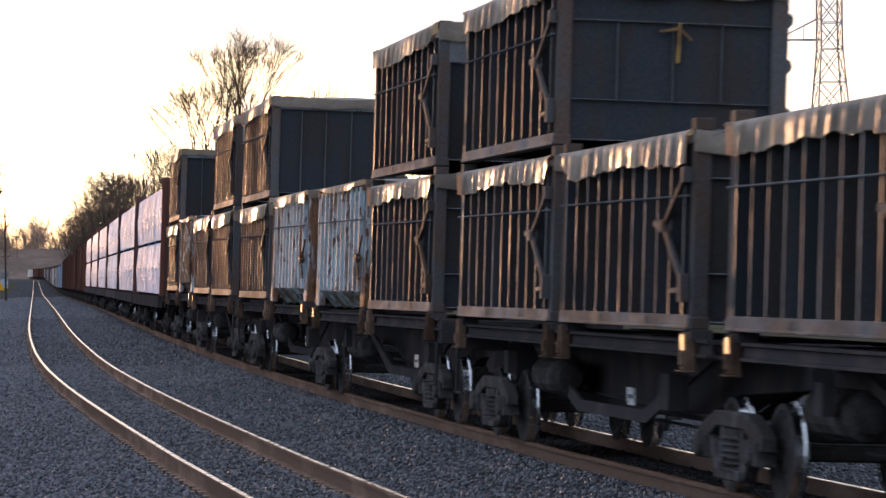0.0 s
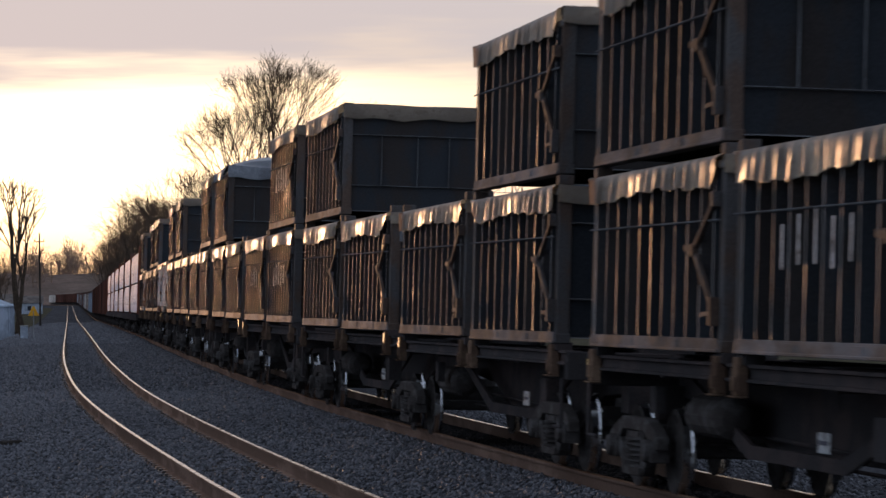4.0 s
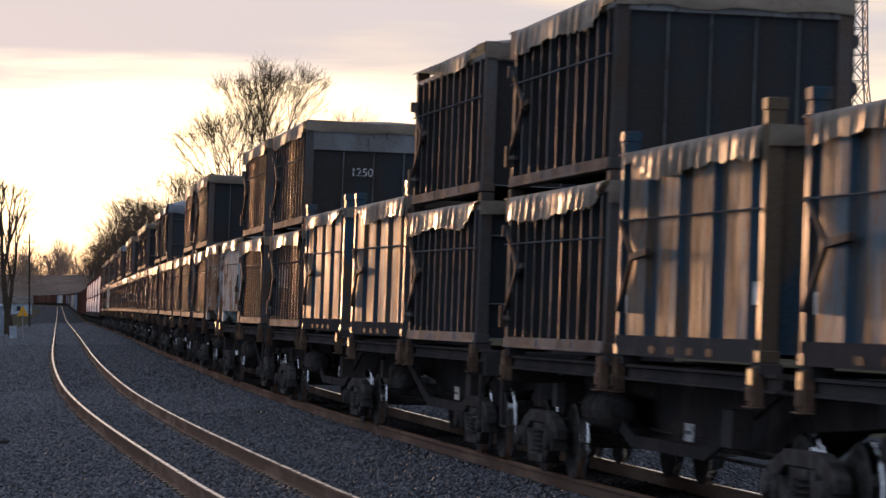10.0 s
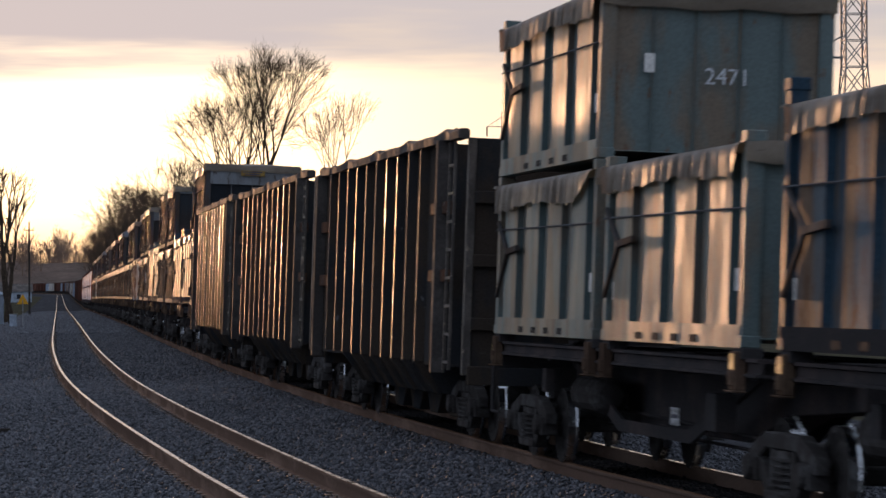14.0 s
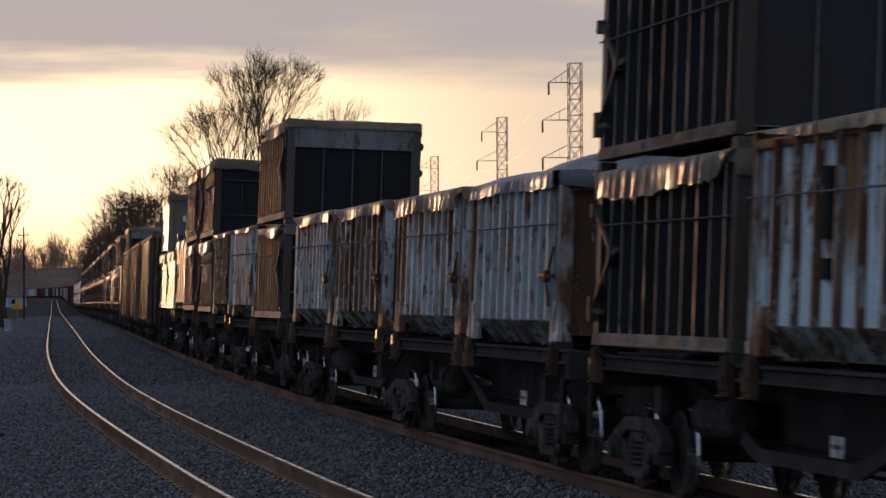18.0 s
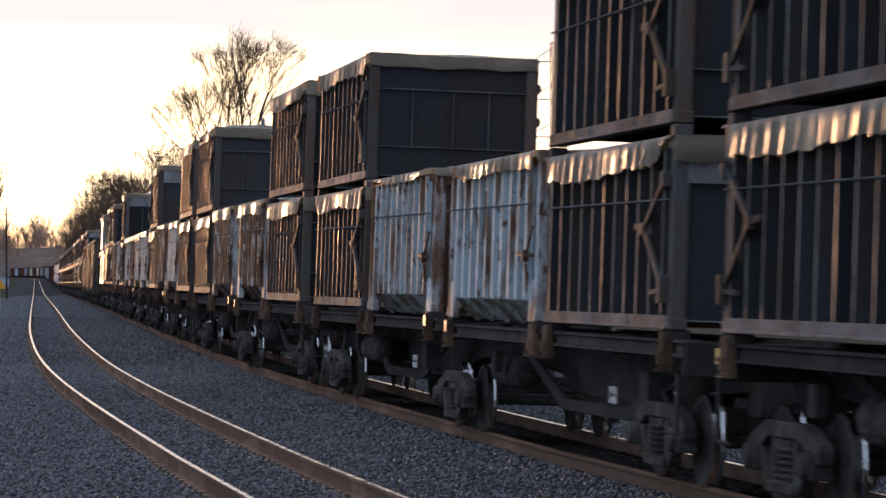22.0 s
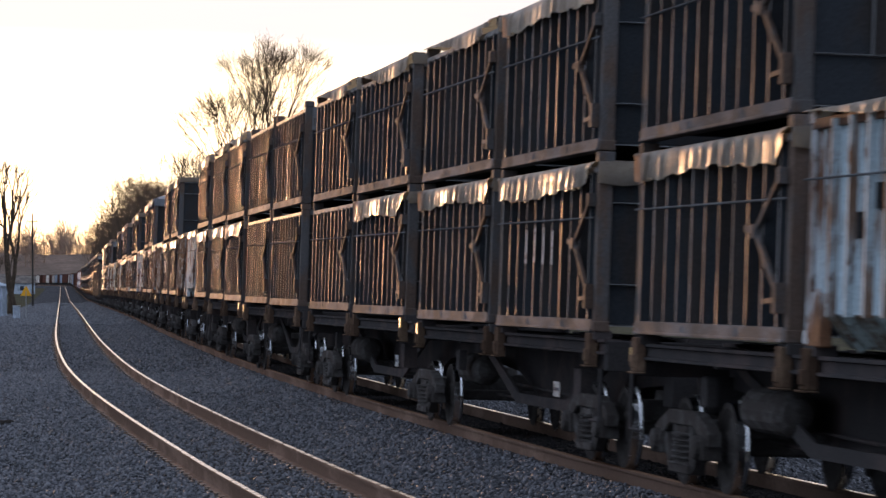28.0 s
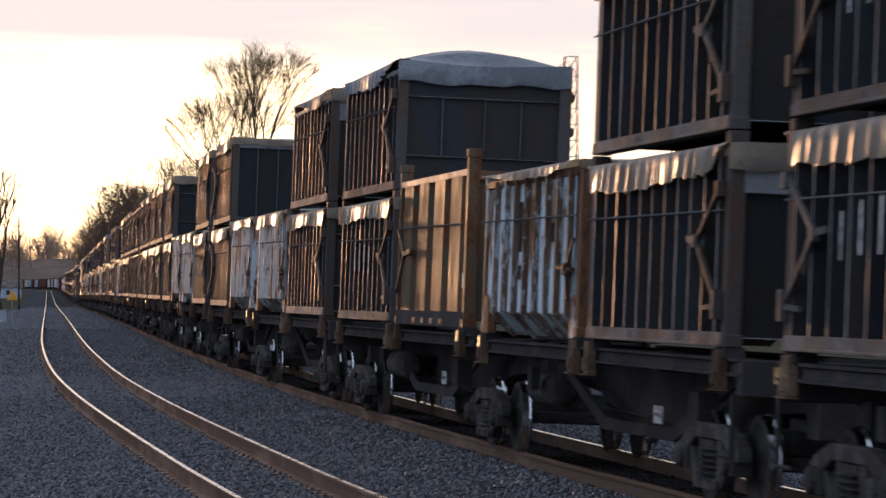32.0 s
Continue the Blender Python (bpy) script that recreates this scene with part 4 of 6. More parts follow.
def container_b(mat, rust_mat, tarp, seed, tone="w"):
    """The sloping-bellied container with corrugated sides and dark patches where plate is gone."""
    white = mat is M_WHITE
    c = thing("corrugated_container", "chalky white corrugated container streaked with rust" if white else "rust-eaten corrugated container with patchy white paint", "container", "containers of the train")
    top = 1.80
    inner = tub(CW - 0.13, HL - 0.06, 0.24, top - 0.03)
    n = 8 if tone == "r" else 10
    step = 5.24 / n
    inner.box(-CW + 0.42, CW - 0.42, -HL + 0.06, HL - 0.06, -0.02, 0.24)
    part("shell", inner.mesh("shell", rust_mat), c)
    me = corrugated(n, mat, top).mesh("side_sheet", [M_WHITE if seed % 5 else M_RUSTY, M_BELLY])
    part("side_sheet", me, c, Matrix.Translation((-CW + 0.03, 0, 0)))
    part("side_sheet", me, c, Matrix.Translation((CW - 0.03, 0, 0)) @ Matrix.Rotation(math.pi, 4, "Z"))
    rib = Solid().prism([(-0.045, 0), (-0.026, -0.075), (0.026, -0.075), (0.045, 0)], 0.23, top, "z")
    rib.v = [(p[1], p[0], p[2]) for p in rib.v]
    # lit outer face and shaded flanks are separate colours
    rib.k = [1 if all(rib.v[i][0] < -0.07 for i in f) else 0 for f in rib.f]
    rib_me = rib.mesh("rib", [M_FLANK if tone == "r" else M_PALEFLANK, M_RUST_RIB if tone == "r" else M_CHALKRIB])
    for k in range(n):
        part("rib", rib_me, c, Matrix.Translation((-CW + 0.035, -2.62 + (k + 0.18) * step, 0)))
    panel = Solid().box(0.0, 0.05, -0.15, 0.15, 0.30, top).mesh("corner_panel", M_RUSTY)
    for sy in (-1, 1):
        part("corner_panel", panel, c, Matrix.Translation((-CW + 0.045, sy * 2.74, 0)))
    gus = Solid().prism([(0.0, 0.26), (0.27, -0.01), (0.22, -0.05), (-0.07, 0.24)], -0.03, 0.03, "y").mesh("belly_gusset", M_FLANK if tone == "r" else M_BELLY)
    for k in range(n // 2):
        part("belly_gusset", gus, c, Matrix.Translation((-CW + 0.03, -2.62 + (2 * k + 1.18) * step, 0)))
    pm = post_mesh(1.90, 0.15, M_RUST_RIB)
    fm = foot_mesh(M_RUST_RIB)
    for sx in (-1, 1):
        for sy in (-1, 1):
            part("corner_post", pm, c, Matrix.Translation((sx * (CW - 0.085), sy * (HL - 0.085), 0)))
            if sx < 0:
                part("foot", fm, c, Matrix.Translation((sx * (CW - 0.06), sy * (HL - 0.30), 0)) @ (Matrix.Rotation(math.pi, 4, "Z") if sy < 0 else Matrix.Identity(4)))
    rail_ = Solid().box(-0.05, 0.06, -HL + 0.1, HL - 0.1, top - 0.06, top + 0.03).mesh("top_rail", rust_mat, 0.008)
    for sx in (-1, 1):
        part("top_rail", rail_, c, Matrix.Translation((sx * (CW - 0.05), 0, 0)))
    rng = random.Random(seed)
    for k in range(3 + seed % 3):
        y, z0, w, h = -2.62 + (rng.randrange(n - 1) + 0.98) * step + rng.uniform(-0.02, 0.02), rng.uniform(0.62, 1.2), rng.uniform(0.10, 0.16), rng.uniform(0.12, 0.30)
        if k == 0:
            y, z0, w, h = -2.62 + (n // 2 - 0.02 + seed % 2) * step, 0.95, 0.18, 0.58
        part("opening", Solid().box(-0.064, 0.02, y - w / 2, y + w / 2, z0, min(1.7, z0 + h)).mesh("opening", M_BLACK), c, Matrix.Translation((-CW + 0.085, 0.0, 0)), "dark gap in the side sheet")
    part("tie_rod", ME_ROD, c, Matrix.Translation((-CW - 0.04, 0, 0.10)))
    la = Solid().beam((0, -2.9, 0.72), (0, -2.05, 0.75), 0.035, 0.04).box(-0.04, 0.03, -2.58, -2.49, 0.66, 0.79).beam((0, -2.5, 0.7), (0, -2.66, 0.40), 0.028).beam((0, -2.9, 1.05), (0, -2.55, 0.74), 0.03)
    part("latch_gear", la.mesh("latch_gear", rust_mat, 0.004), c, Matrix.Translation((-CW - 0.04, 0, 0)))
    part("end_wall", end_wall_mesh(1, top, rust_mat), c)
    if tarp is not None:
        part("tarpaulin", TARPS_B[tarp], c, label="torn tan tarpaulin")
    if seed == 7:
        so = Solid().beam((0.1, -HL, 1.88), (0.34, -HL, 2.22), 0.03).beam((0.34, -HL, 2.22), (0.62, -HL, 1.88), 0.03)
        part("lifting_eye", so.mesh("lifting_eye", M_RUST), c, label="thin triangular steel loop")
    return c


TARPS_B = [
    tarp_mesh(11, 1.90, 0.20, 0.08, 0.20, 0.0, M_TARP, flap=0.16),
    tarp_mesh(12, 1.90, 0.26, 0.05, 0.0, 0.10, M_TARP, flap=0.2),
    tarp_mesh(13, 1.90, 0.13, 0.06, 0.35, 0.3, M_TARP, flap=0.12),
    tarp_mesh(14, 1.90, 0.18, 0.34, 0.0, 0.0, M_TARP_BLUE, flap=0.2),
]
TARP_C = [tarp_mesh(21, 2.05, 0.24, 0.04, 0.0, 0.3, M_TARP, flap=0.2, wide=CW - 0.01), tarp_mesh(22, 2.05, 0.30, 0.04, 0.25, 0.0, M_TARP, flap=0.2, wide=CW - 0.01)]


def container_c(mat, deep, tarp, tall=True, label="", number="", long_post=2.27):
    """The container with a few wide pressed bays."""
    c = thing("pressed_bay_container", label or "faded blue container with wide rust-stained bays", "container", "containers of the train")
    top = 2.0 if tall else 1.78
    part("shell", shell_mesh(top - 0.04, deep, 0.07), c)
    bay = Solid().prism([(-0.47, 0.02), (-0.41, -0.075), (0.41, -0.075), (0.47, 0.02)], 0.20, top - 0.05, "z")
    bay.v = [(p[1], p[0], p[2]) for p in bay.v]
    # shade in the valleys painted: bay flanks get the deeper tone
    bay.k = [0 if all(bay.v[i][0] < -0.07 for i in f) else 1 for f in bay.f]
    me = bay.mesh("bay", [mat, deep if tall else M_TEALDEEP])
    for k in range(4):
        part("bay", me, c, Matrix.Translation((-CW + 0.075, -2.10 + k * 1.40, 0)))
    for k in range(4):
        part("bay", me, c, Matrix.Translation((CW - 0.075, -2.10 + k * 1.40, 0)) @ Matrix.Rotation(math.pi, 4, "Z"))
    br = Solid().box(-0.08, 0.08, -HL + 0.08, HL - 0.08, 0.0, 0.20)
    for y in (-1.2, -0.4, 0.4, 1.2):
        br.box(-0.085, -0.07, y - 0.13, y + 0.13, 0.03, 0.10, 1)
    bme = br.mesh("bottom_rail", [mat if not tall else M_WAGON, M_BLACK], 0.0)
    tme = Solid().box(-0.06, 0.06, -HL + 0.1, HL - 0.1, top - 0.07, top + 0.02).mesh("top_rail", M_RIB if tall else mat, 0.008)
    pm = post_mesh(long_post if tall else CH, 0.16, deep if tall else mat)
    for sx in (-1, 1):
        flip = Matrix.Identity(4) if sx < 0 else Matrix.Rotation(math.pi, 4, "Z")
        part("bottom_rail", bme, c, Matrix.Translation((sx * (CW - 0.07), 0, 0)) @ flip)
        part("top_rail", tme, c, Matrix.Translation((sx * (CW - 0.06), 0, 0)))
        for sy in (-1, 1):
            part("corner_post", pm, c, Matrix.Translation((sx * (CW - 0.08), sy * (HL - 0.08), 0)))
    part("tie_rod", ME_ROD, c, Matrix.Translation((-CW - 0.02, 0, 0.12 if tall else 0.02)))
    la = Solid().beam((0, 2.2, 0.98), (0, 1.5, 1.02), 0.05, 0.07).beam((0, 2.85, 1.35), (0, 2.2, 0.98), 0.04, 0.05).beam((0, 2.2, 0.98), (0, 2.85, 0.45), 0.04, 0.05)
    part("latch_gear", la.mesh("latch_gear", M_POST, 0.004), c, Matrix.Translation((-CW - 0.025, 0, 0)))
    ew = end_wall_mesh(1, top, deep if tall else mat)
    part("end_wall", ew, c)
    lb = Solid().box(-0.006, 0.0, 2.28, 2.56, 0.42, 0.60).mesh("label", M_LABEL)
    part("label", lb, c, Matrix.Translation((-CW + 0.05, 0.22, 0)), "small white label")
    part("label", Solid().box(-0.006, 0.0, -2.72, -2.50, 0.50, 0.70).mesh("label", M_LABEL), c, Matrix.Translation((-CW + 0.050, 0.0, 0)), "small white label")
    if number:
        part("label", Solid().box(-0.80, -0.69, -HL - 0.03, -HL - 0.024, 0.92, 1.12).mesh("label", M_LABEL), c, label="small white label")
        part("number", text_mesh(number, 0.25, M_CHALK), c, Matrix.Translation((0.10, -HL - 0.022, 0.82)) @ Matrix.Rotation(math.pi / 2, 4, "X"), "white painted number")
    if tarp is not None:
        part("tarpaulin", TARP_C[tarp] if tall else TARPS[tarp], c, label="torn tan tarpaulin")
    return c


# master copies, placed as the first of their kind
KINDS = {}


def kind_of(key):
    """Builds a container variant once; later ones are copies."""
    if key in KINDS:
        return copy_thing(KINDS[key], Matrix.Identity(4))
    k = key[0]
    if k == "A":
        ob = container_a(*key[1:])
    elif k == "B":
        ob = container_b(*{"w": (M_WHITE, M_RUST), "r": (M_RUSTY, M_RUST)}[key[1]], key[2], key[3], key[1])
    elif k == "C":
        ob = container_c({"b": M_BLUE, "g": M_GREEN}[key[1]], M_BLUE_DEEP if key[1] == "b" else M_GREEN, key[2],
                         label="faded blue container with wide rust-stained bays" if key[1] == "b" else "faded green container with rusty wide bays and tall posts")
    else:
        ob = container_c(M_TEAL, M_TEAL, key[1], False, "pale teal steel container with wide bays", key[2])
    KINDS[key] = ob
    return ob


# ================= the train =================
def joint(n):
    return 4.75 - PITCH * n if n <= 8 else -303.35 - PITCH * (n - 9)


_rng = random.Random(11)


def A(tarp=None, end=None, rear=True, marks=0, extra=""):
    t = _rng.choice((0, 0, 1, 4, 6)) if tarp is None else (None if tarp < 0 else tarp)
    e = _rng.choice((0, 0, 0, 2)) if end is None else end
    return ("A", t, e, rear, marks, marks, extra)


def B(c, tarp=None, seed=1):
    return ("B", c, tarp, seed)


# per wagon: its front joint, the four lower containers and the upper ones by slot, front to rear
TRAIN = [
    (-2, [A(0), B("r", 2, 3), A(6, 0), A(1)], {0: A(3, 1), 3: A(0)}),
    (-1, [A(1), B("w", 0, 1), B("w", 2, 2), A(0)], {0: A(0, 1), 3: A(1)}),
    (0, [A(0), A(4), A(0), A(1)], {0: A(1, 0, True, 0, "latch"), 3: A(3, 0, True, 0, "flap")}),
    (1, [A(6), A(1), A(4, 0, True, 1), A(0, 0, True, 2)], {0: A(2, 0), 3: A(0, 0, True, 2)}),
    (2, [A(1), A(6), A(0), A(4)], {0: A(1, 0), 3: A(0, 0)}),
    (3, [A(0), A(1, 0, True, 2), A(0), A(6)], {0: A(4, 0), 3: A(0)}),
    (4, [A(4), A(0), A(1), A(0)], {0: A(2, 0), 3: A(4)}),
    (5, [A(1, 1, False), B("r", 1, 3), B("w", 1, 1), A(0, 0, False)], {0: A(4, 1, False), 3: A(0, 0, False)}),
    (6, [A(0, 0, False, 1), ("C", "b", 0), ("C", "b", 1), A(6, 0, False)], {0: A(0, 2, False, 0, "number"), 3: A(5, 1, False)}),
    (7, [A(1, 0, False), ("C", "b", 1), ("C", "b", 0), A(4, 0, False)], {0: A(6, 1, False), 3: A(0, 2, False, 0, "plate")}),
    (9, [("T", 6, ""), ("T", 0, ""), ("C", "b", 0), A(1)], {0: ("T", 0, "2471"), 3: A(0)}),
    (10, [A(1, 0, False, 2), B("r", 2, 3), B("w", 2, 2), A(5)], {0: A(1, 0, False, 1), 3: A(3, 2)}),
    (11, [B("w", 0, 1), B("r", 0, 3), B("w", 1, 2), B("w", 3, 1)], {}),
    (12, [A(1, 0, False), B("r", 2, 3), B("w", 0, 1), A(0)], {0: A(3, 2, False), 3: A(4, 0)}),
    (13, [A(0), B("r", 1, 7), B("r", 1, 5), A(1, 0, True, 1)], {0: A(5, 0, True, 0, "peak"), 3: A(1)}),
    (14, [A(4), B("w", 2, 2), B("w", 0, 1), A(1)], {0: A(0, 0), 3: A(4)}),
    (15, [A(1, 1, False), B("r", 1, 3), B("r", 0, 5), A(1, 0, False, 2)], {0: A(2, 1, False), 3: A(3)}),
    (16, [A(0), B("r", 2, 3), B("w", 0, 1), A(4)], {0: A(3, 0), 3: A(4, 0)}),
    (17, [A(0, 0, True, 1), A(6), A(-1), A(-1)], {0: A(5), 1: A(5), 2: A(-1), 3: A(-1)}),
    (18, [A(-1), A(6), A(0), A(1, 0, True, 1)], {0: A(5), 1: A(3), 2: A(5), 3: A(0)}),
    (19, [A(0), B("w", 2, 1), B("w", 1, 2), A(1, 0, True, 1)], {0: A(1, 0), 3: A(0, 0, True, 1)}),
    (20, [A(1, 1, False), B("w", 0, 2), B("w", 1, 1), A(0)], {0: A(3, 1, False, 0, "mound"), 3: A(5)}),
    (21, [A(0, 0, True, 1), ("C", "g", None), B("r", 2, 3), A(1)], {0: A(2, 0), 3: A(0)}),
    (22, [A(1, 0, False, 2), A(0), A(4), A(0)], {0: A(0, 0, False, 2), 3: A(1)}),
]
FLAT_FRONT = FLAT_REAR = None


def container_wagons():
    global FLAT_FRONT, FLAT_REAR
    for j, (n, lower, upper) in enumerate(TRAIN):
        a = joint(n) if n != 9 else -274.70
        if n > 9:
            a = joint(n - 1)
        if FLAT_FRONT is None:
            FLAT_FRONT, FLAT_REAR = flat_unit(True), flat_unit(False)
            f, r = FLAT_FRONT, FLAT_REAR
        else:
            f, r = copy_thing(FLAT_FRONT, Matrix.Identity(4)), copy_thing(FLAT_REAR, Matrix.Identity(4))
        aboard(f, a - 7.34, 0.0)
        aboard(r, a - 21.30, 0.0)
        for i, key in enumerate(lower):
            aboard(kind_of(key), a + SLOTS[i], DECK)
        for i, key in upper.items():
            aboard(kind_of(key + (True,) if key[0] == "A" else key), a + SLOTS[i], DECK + CH + 0.012)


container_wagons()


# ================= open-top hopper gondolas =================
def gondola():
    g = thing("hopper_gondola", "soot-black high-sided hopper gondola with bright worn ribs", "rail wagon", "black gondolas of the train")
    hl, w, top, kink = 7.60, 1.52, 4.02, 1.02
    REAR_POST = hl - 13.66
    pl = Solid().box(-0.02, 0.02, REAR_POST - 0.05, hl - 0.15, kink, top - 0.10).mesh("side_plate", M_GOND)
    for sx in (-1, 1):
        part("side_plate", pl, g, Matrix.Translation((sx * (w - 0.12), 0, 0)))
    part("floor_plate", Solid().box(-w + 0.10, w - 0.10, REAR_POST - 0.05, hl - 0.15, kink - 0.04, kink).mesh("floor_plate", M_GOND), g)
    bh = Solid().box(-w + 0.14, w - 0.14, -0.03, 0.03, kink, top - 0.14).mesh("bulkhead", M_GOND)
    for y in (REAR_POST, hl - 0.20):
        part("bulkhead", bh, g, Matrix.Translation((0, y, 0)))
    part("belly", Solid().prism([(-w + 0.12, kink - 0.04), (-1.14, 0.58), (1.14, 0.58), (w - 0.12, kink - 0.04)], -4.3, 4.3, "y").mesh("belly", M_GOND), g)
    # the top chord is dented between the ribs
    rng = random.Random(17)
    ys = [-hl + 2 * hl * k / 60 for k in range(61)]
    wave = [0.035 * math.sin(y * 2.8) * math.sin(y * 0.9 + 1) + rng.uniform(-0.012, 0.012) for y in ys]
    sec = [(-0.09, -0.13), (0.06, -0.13), (0.06, -0.02), (0.03, 0.0), (-0.06, 0.0), (-0.09, -0.03)]
    tr = Solid()
    vs = [(x + e * 0.5, y, top + z + (e if z > -0.1 else e * 0.4)) for y, e in zip(ys, wave) for x, z in sec]
    m = len(sec)
    tr.face_set(vs, [(k * m + q, k * m + (q + 1) % m, (k + 1) * m + (q + 1) % m, (k + 1) * m + q) for k in range(60) for q in range(m)] + [tuple(range(m)), tuple(60 * m + q for q in range(m))])
    tr = tr.mesh("top_chord", M_GRIM)
    for sx in (-1, 1):
        part("top_chord", tr, g, Matrix.Translation((sx * (w - 0.05), 0, 0)) @ (Matrix.Identity(4) if sx < 0 else Matrix.Rotation(math.pi, 4, "Z")))
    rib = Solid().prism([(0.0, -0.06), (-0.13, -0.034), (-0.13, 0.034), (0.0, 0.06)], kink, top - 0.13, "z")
    # sun glint painted in: outer face lighter than the black flanks
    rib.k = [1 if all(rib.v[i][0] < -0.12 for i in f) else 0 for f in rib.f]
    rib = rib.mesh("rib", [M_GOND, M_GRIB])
    low = Solid().prism([(-0.13, kink), (0.0, kink), (0.30, 0.60), (0.22, 0.58)], -0.03, 0.03, "y").mesh("rib_foot", M_GOND, 0.004)
    for k in range(10):
        y = hl - 1.64 - k * 1.132
        for sx in (-1, 1):
            at = Matrix.Translation((sx * (w - 0.10), y, 0)) @ (Matrix.Identity(4) if sx < 0 else Matrix.Rotation(math.pi, 4, "Z"))
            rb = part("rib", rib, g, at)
            if abs(y) < 4.6 and sx < 0:
                part("rib_foot", low, rb)
    cp = Solid().box(-0.13, 0.05, -0.08, 0.08, 0.90, top - 0.10).mesh("corner_post", M_GRIM, 0.01)
    arm = Solid().box(-0.05, 0.03, -1.0, 0.38, -0.09, 0.09).mesh("end_stay", M_RUST, 0.01)
    long_arm = Solid().box(-0.06, 0.06, -1.0, 0.45, -0.08, 0.08).mesh("end_stay", M_RUST, 0.01)
    for sx in (-1, 1):
        for y, sy in ((hl - 0.10, 1), (REAR_POST, -1)):
            turn = Matrix.Identity(4) if sy > 0 else Matrix.Rotation(math.pi, 4, "Z")
            part("corner_post", cp, g, Matrix.Translation((sx * (w - 0.05), y, 0)))
            for z in (2.16, 3.04):
                part("end_stay", arm if sy > 0 else long_arm, g, Matrix.Translation((sx * (w - 0.06), y, z)) @ turn)
    # the rear end: a set-back bulkhead, corner stanchions, ladder and hand rail
    st = Solid().box(-0.05, 0.05, -0.06, 0.06, 0.90, top - 0.12).mesh("stanchion", M_GRIB, 0.008)
    for sx in (-1, 1):
        part("stanchion", st, g, Matrix.Translation((sx * (w - 0.16), -hl + 0.12, 0)))
    sh = Solid().prism([(-hl + 0.10, 0.98), (-hl + 0.16, 0.98), (-hl + 0.16, top - 0.12), (-hl + 0.10, top - 0.12)], -w + 0.2, w - 0.2, "x")
    for z in (1.55, 2.35, 3.15):
        sh.box(-w + 0.2, w - 0.2, -hl + 0.02, -hl + 0.10, z - 0.08, z + 0.08)
    part("end_wall", sh.mesh("end_wall", M_GOND, 0.01), g)
    stile = Solid().box(-0.018, 0.018, -0.018, 0.018, 0.95, top + 0.02).mesh("ladder", M_GRIB)
    rung = Solid().beam((0, 0.018, 0), (0, 0.402, 0), 0.034).mesh("rung", M_GRIB)
    for sx in (-1, 1):
        for y in (0.0, 0.42):
            lad = part("ladder", stile, g, Matrix.Translation((sx * (w - 0.02), REAR_POST - 0.95 + y, 0)))
            if y == 0:
                for k in range(9):
                    part("rung", rung, lad, Matrix.Translation((0, 0, 1.05 + 0.36 * k)))
    hr = Solid().beam((-w + 0.02, hl + 0.05, 1.05), (-w + 0.02, hl + 0.05, 1.75), 0.03, sides=6).beam((-w + 0.02, hl + 0.05, 1.75), (-w + 0.02, hl + 0.35, 1.75), 0.03, sides=6).beam((-w + 0.02, hl + 0.35, 1.75), (-w + 0.02, hl + 0.35, 1.05), 0.03, sides=6)
    hr.box(-w, -w + 0.35, hl - 0.02, hl + 0.45, 1.0, 1.05)
    part("hand_rail", hr.mesh("hand_rail", M_GRIB), g)
    ch = Solid().prism([(-0.85, 0.66), (0.85, 0.66), (0.35, 0.24), (-0.35, 0.24)], -0.75, 0.75, "x").mesh("discharge_chute", M_GOND, 0.01)
    for y in (-2.7, -0.9, 0.9, 2.7):
        part("discharge_chute", ch, g, Matrix.Translation((0, y, 0)))
    si = Solid().box(-0.25, 0.25, -hl - 0.15, hl + 0.15, 0.70, 0.98)
    si.box(-1.35, 1.35, -hl - 0.05, -hl + 0.12, 0.78, 1.02).box(-1.35, 1.35, hl - 0.12, hl + 0.05, 0.78, 1.02)
    part("centre_sill", si.mesh("centre_sill", M_GOND, 0.01), g)
    co = Solid().box(-0.13, 0.13, 0, 0.9, 0.76, 0.98).box(-0.2, 0.2, 0.6, 0.98, 0.70, 1.04).mesh("coupler", M_BOGIE, 0.02)
    part("coupler", co, g, Matrix.Translation((0, hl, 0)))
    part("coupler", co, g, Matrix.Translation((0, -hl, 0)) @ Matrix.Rotation(math.pi, 4, "Z"))
    for y in (-5.6, 5.6):
        bogie(g, y)
    return g


GOND = gondola()
aboard(GOND, -232.85, 0.0)
aboard(copy_thing(GOND, Matrix.Identity(4)), -249.8, 0.0)
LAST_GOND = copy_thing(GOND, Matrix.Identity(4))
part("label", Solid().box(-0.006, 0.0, -0.13, 0.13, 2.85, 3.62).mesh("label", M_LABEL), LAST_GOND, Matrix.Translation((-1.426, -1.18, 0)), "tall white card with dark print")
aboard(LAST_GOND, -266.75, 0.0)


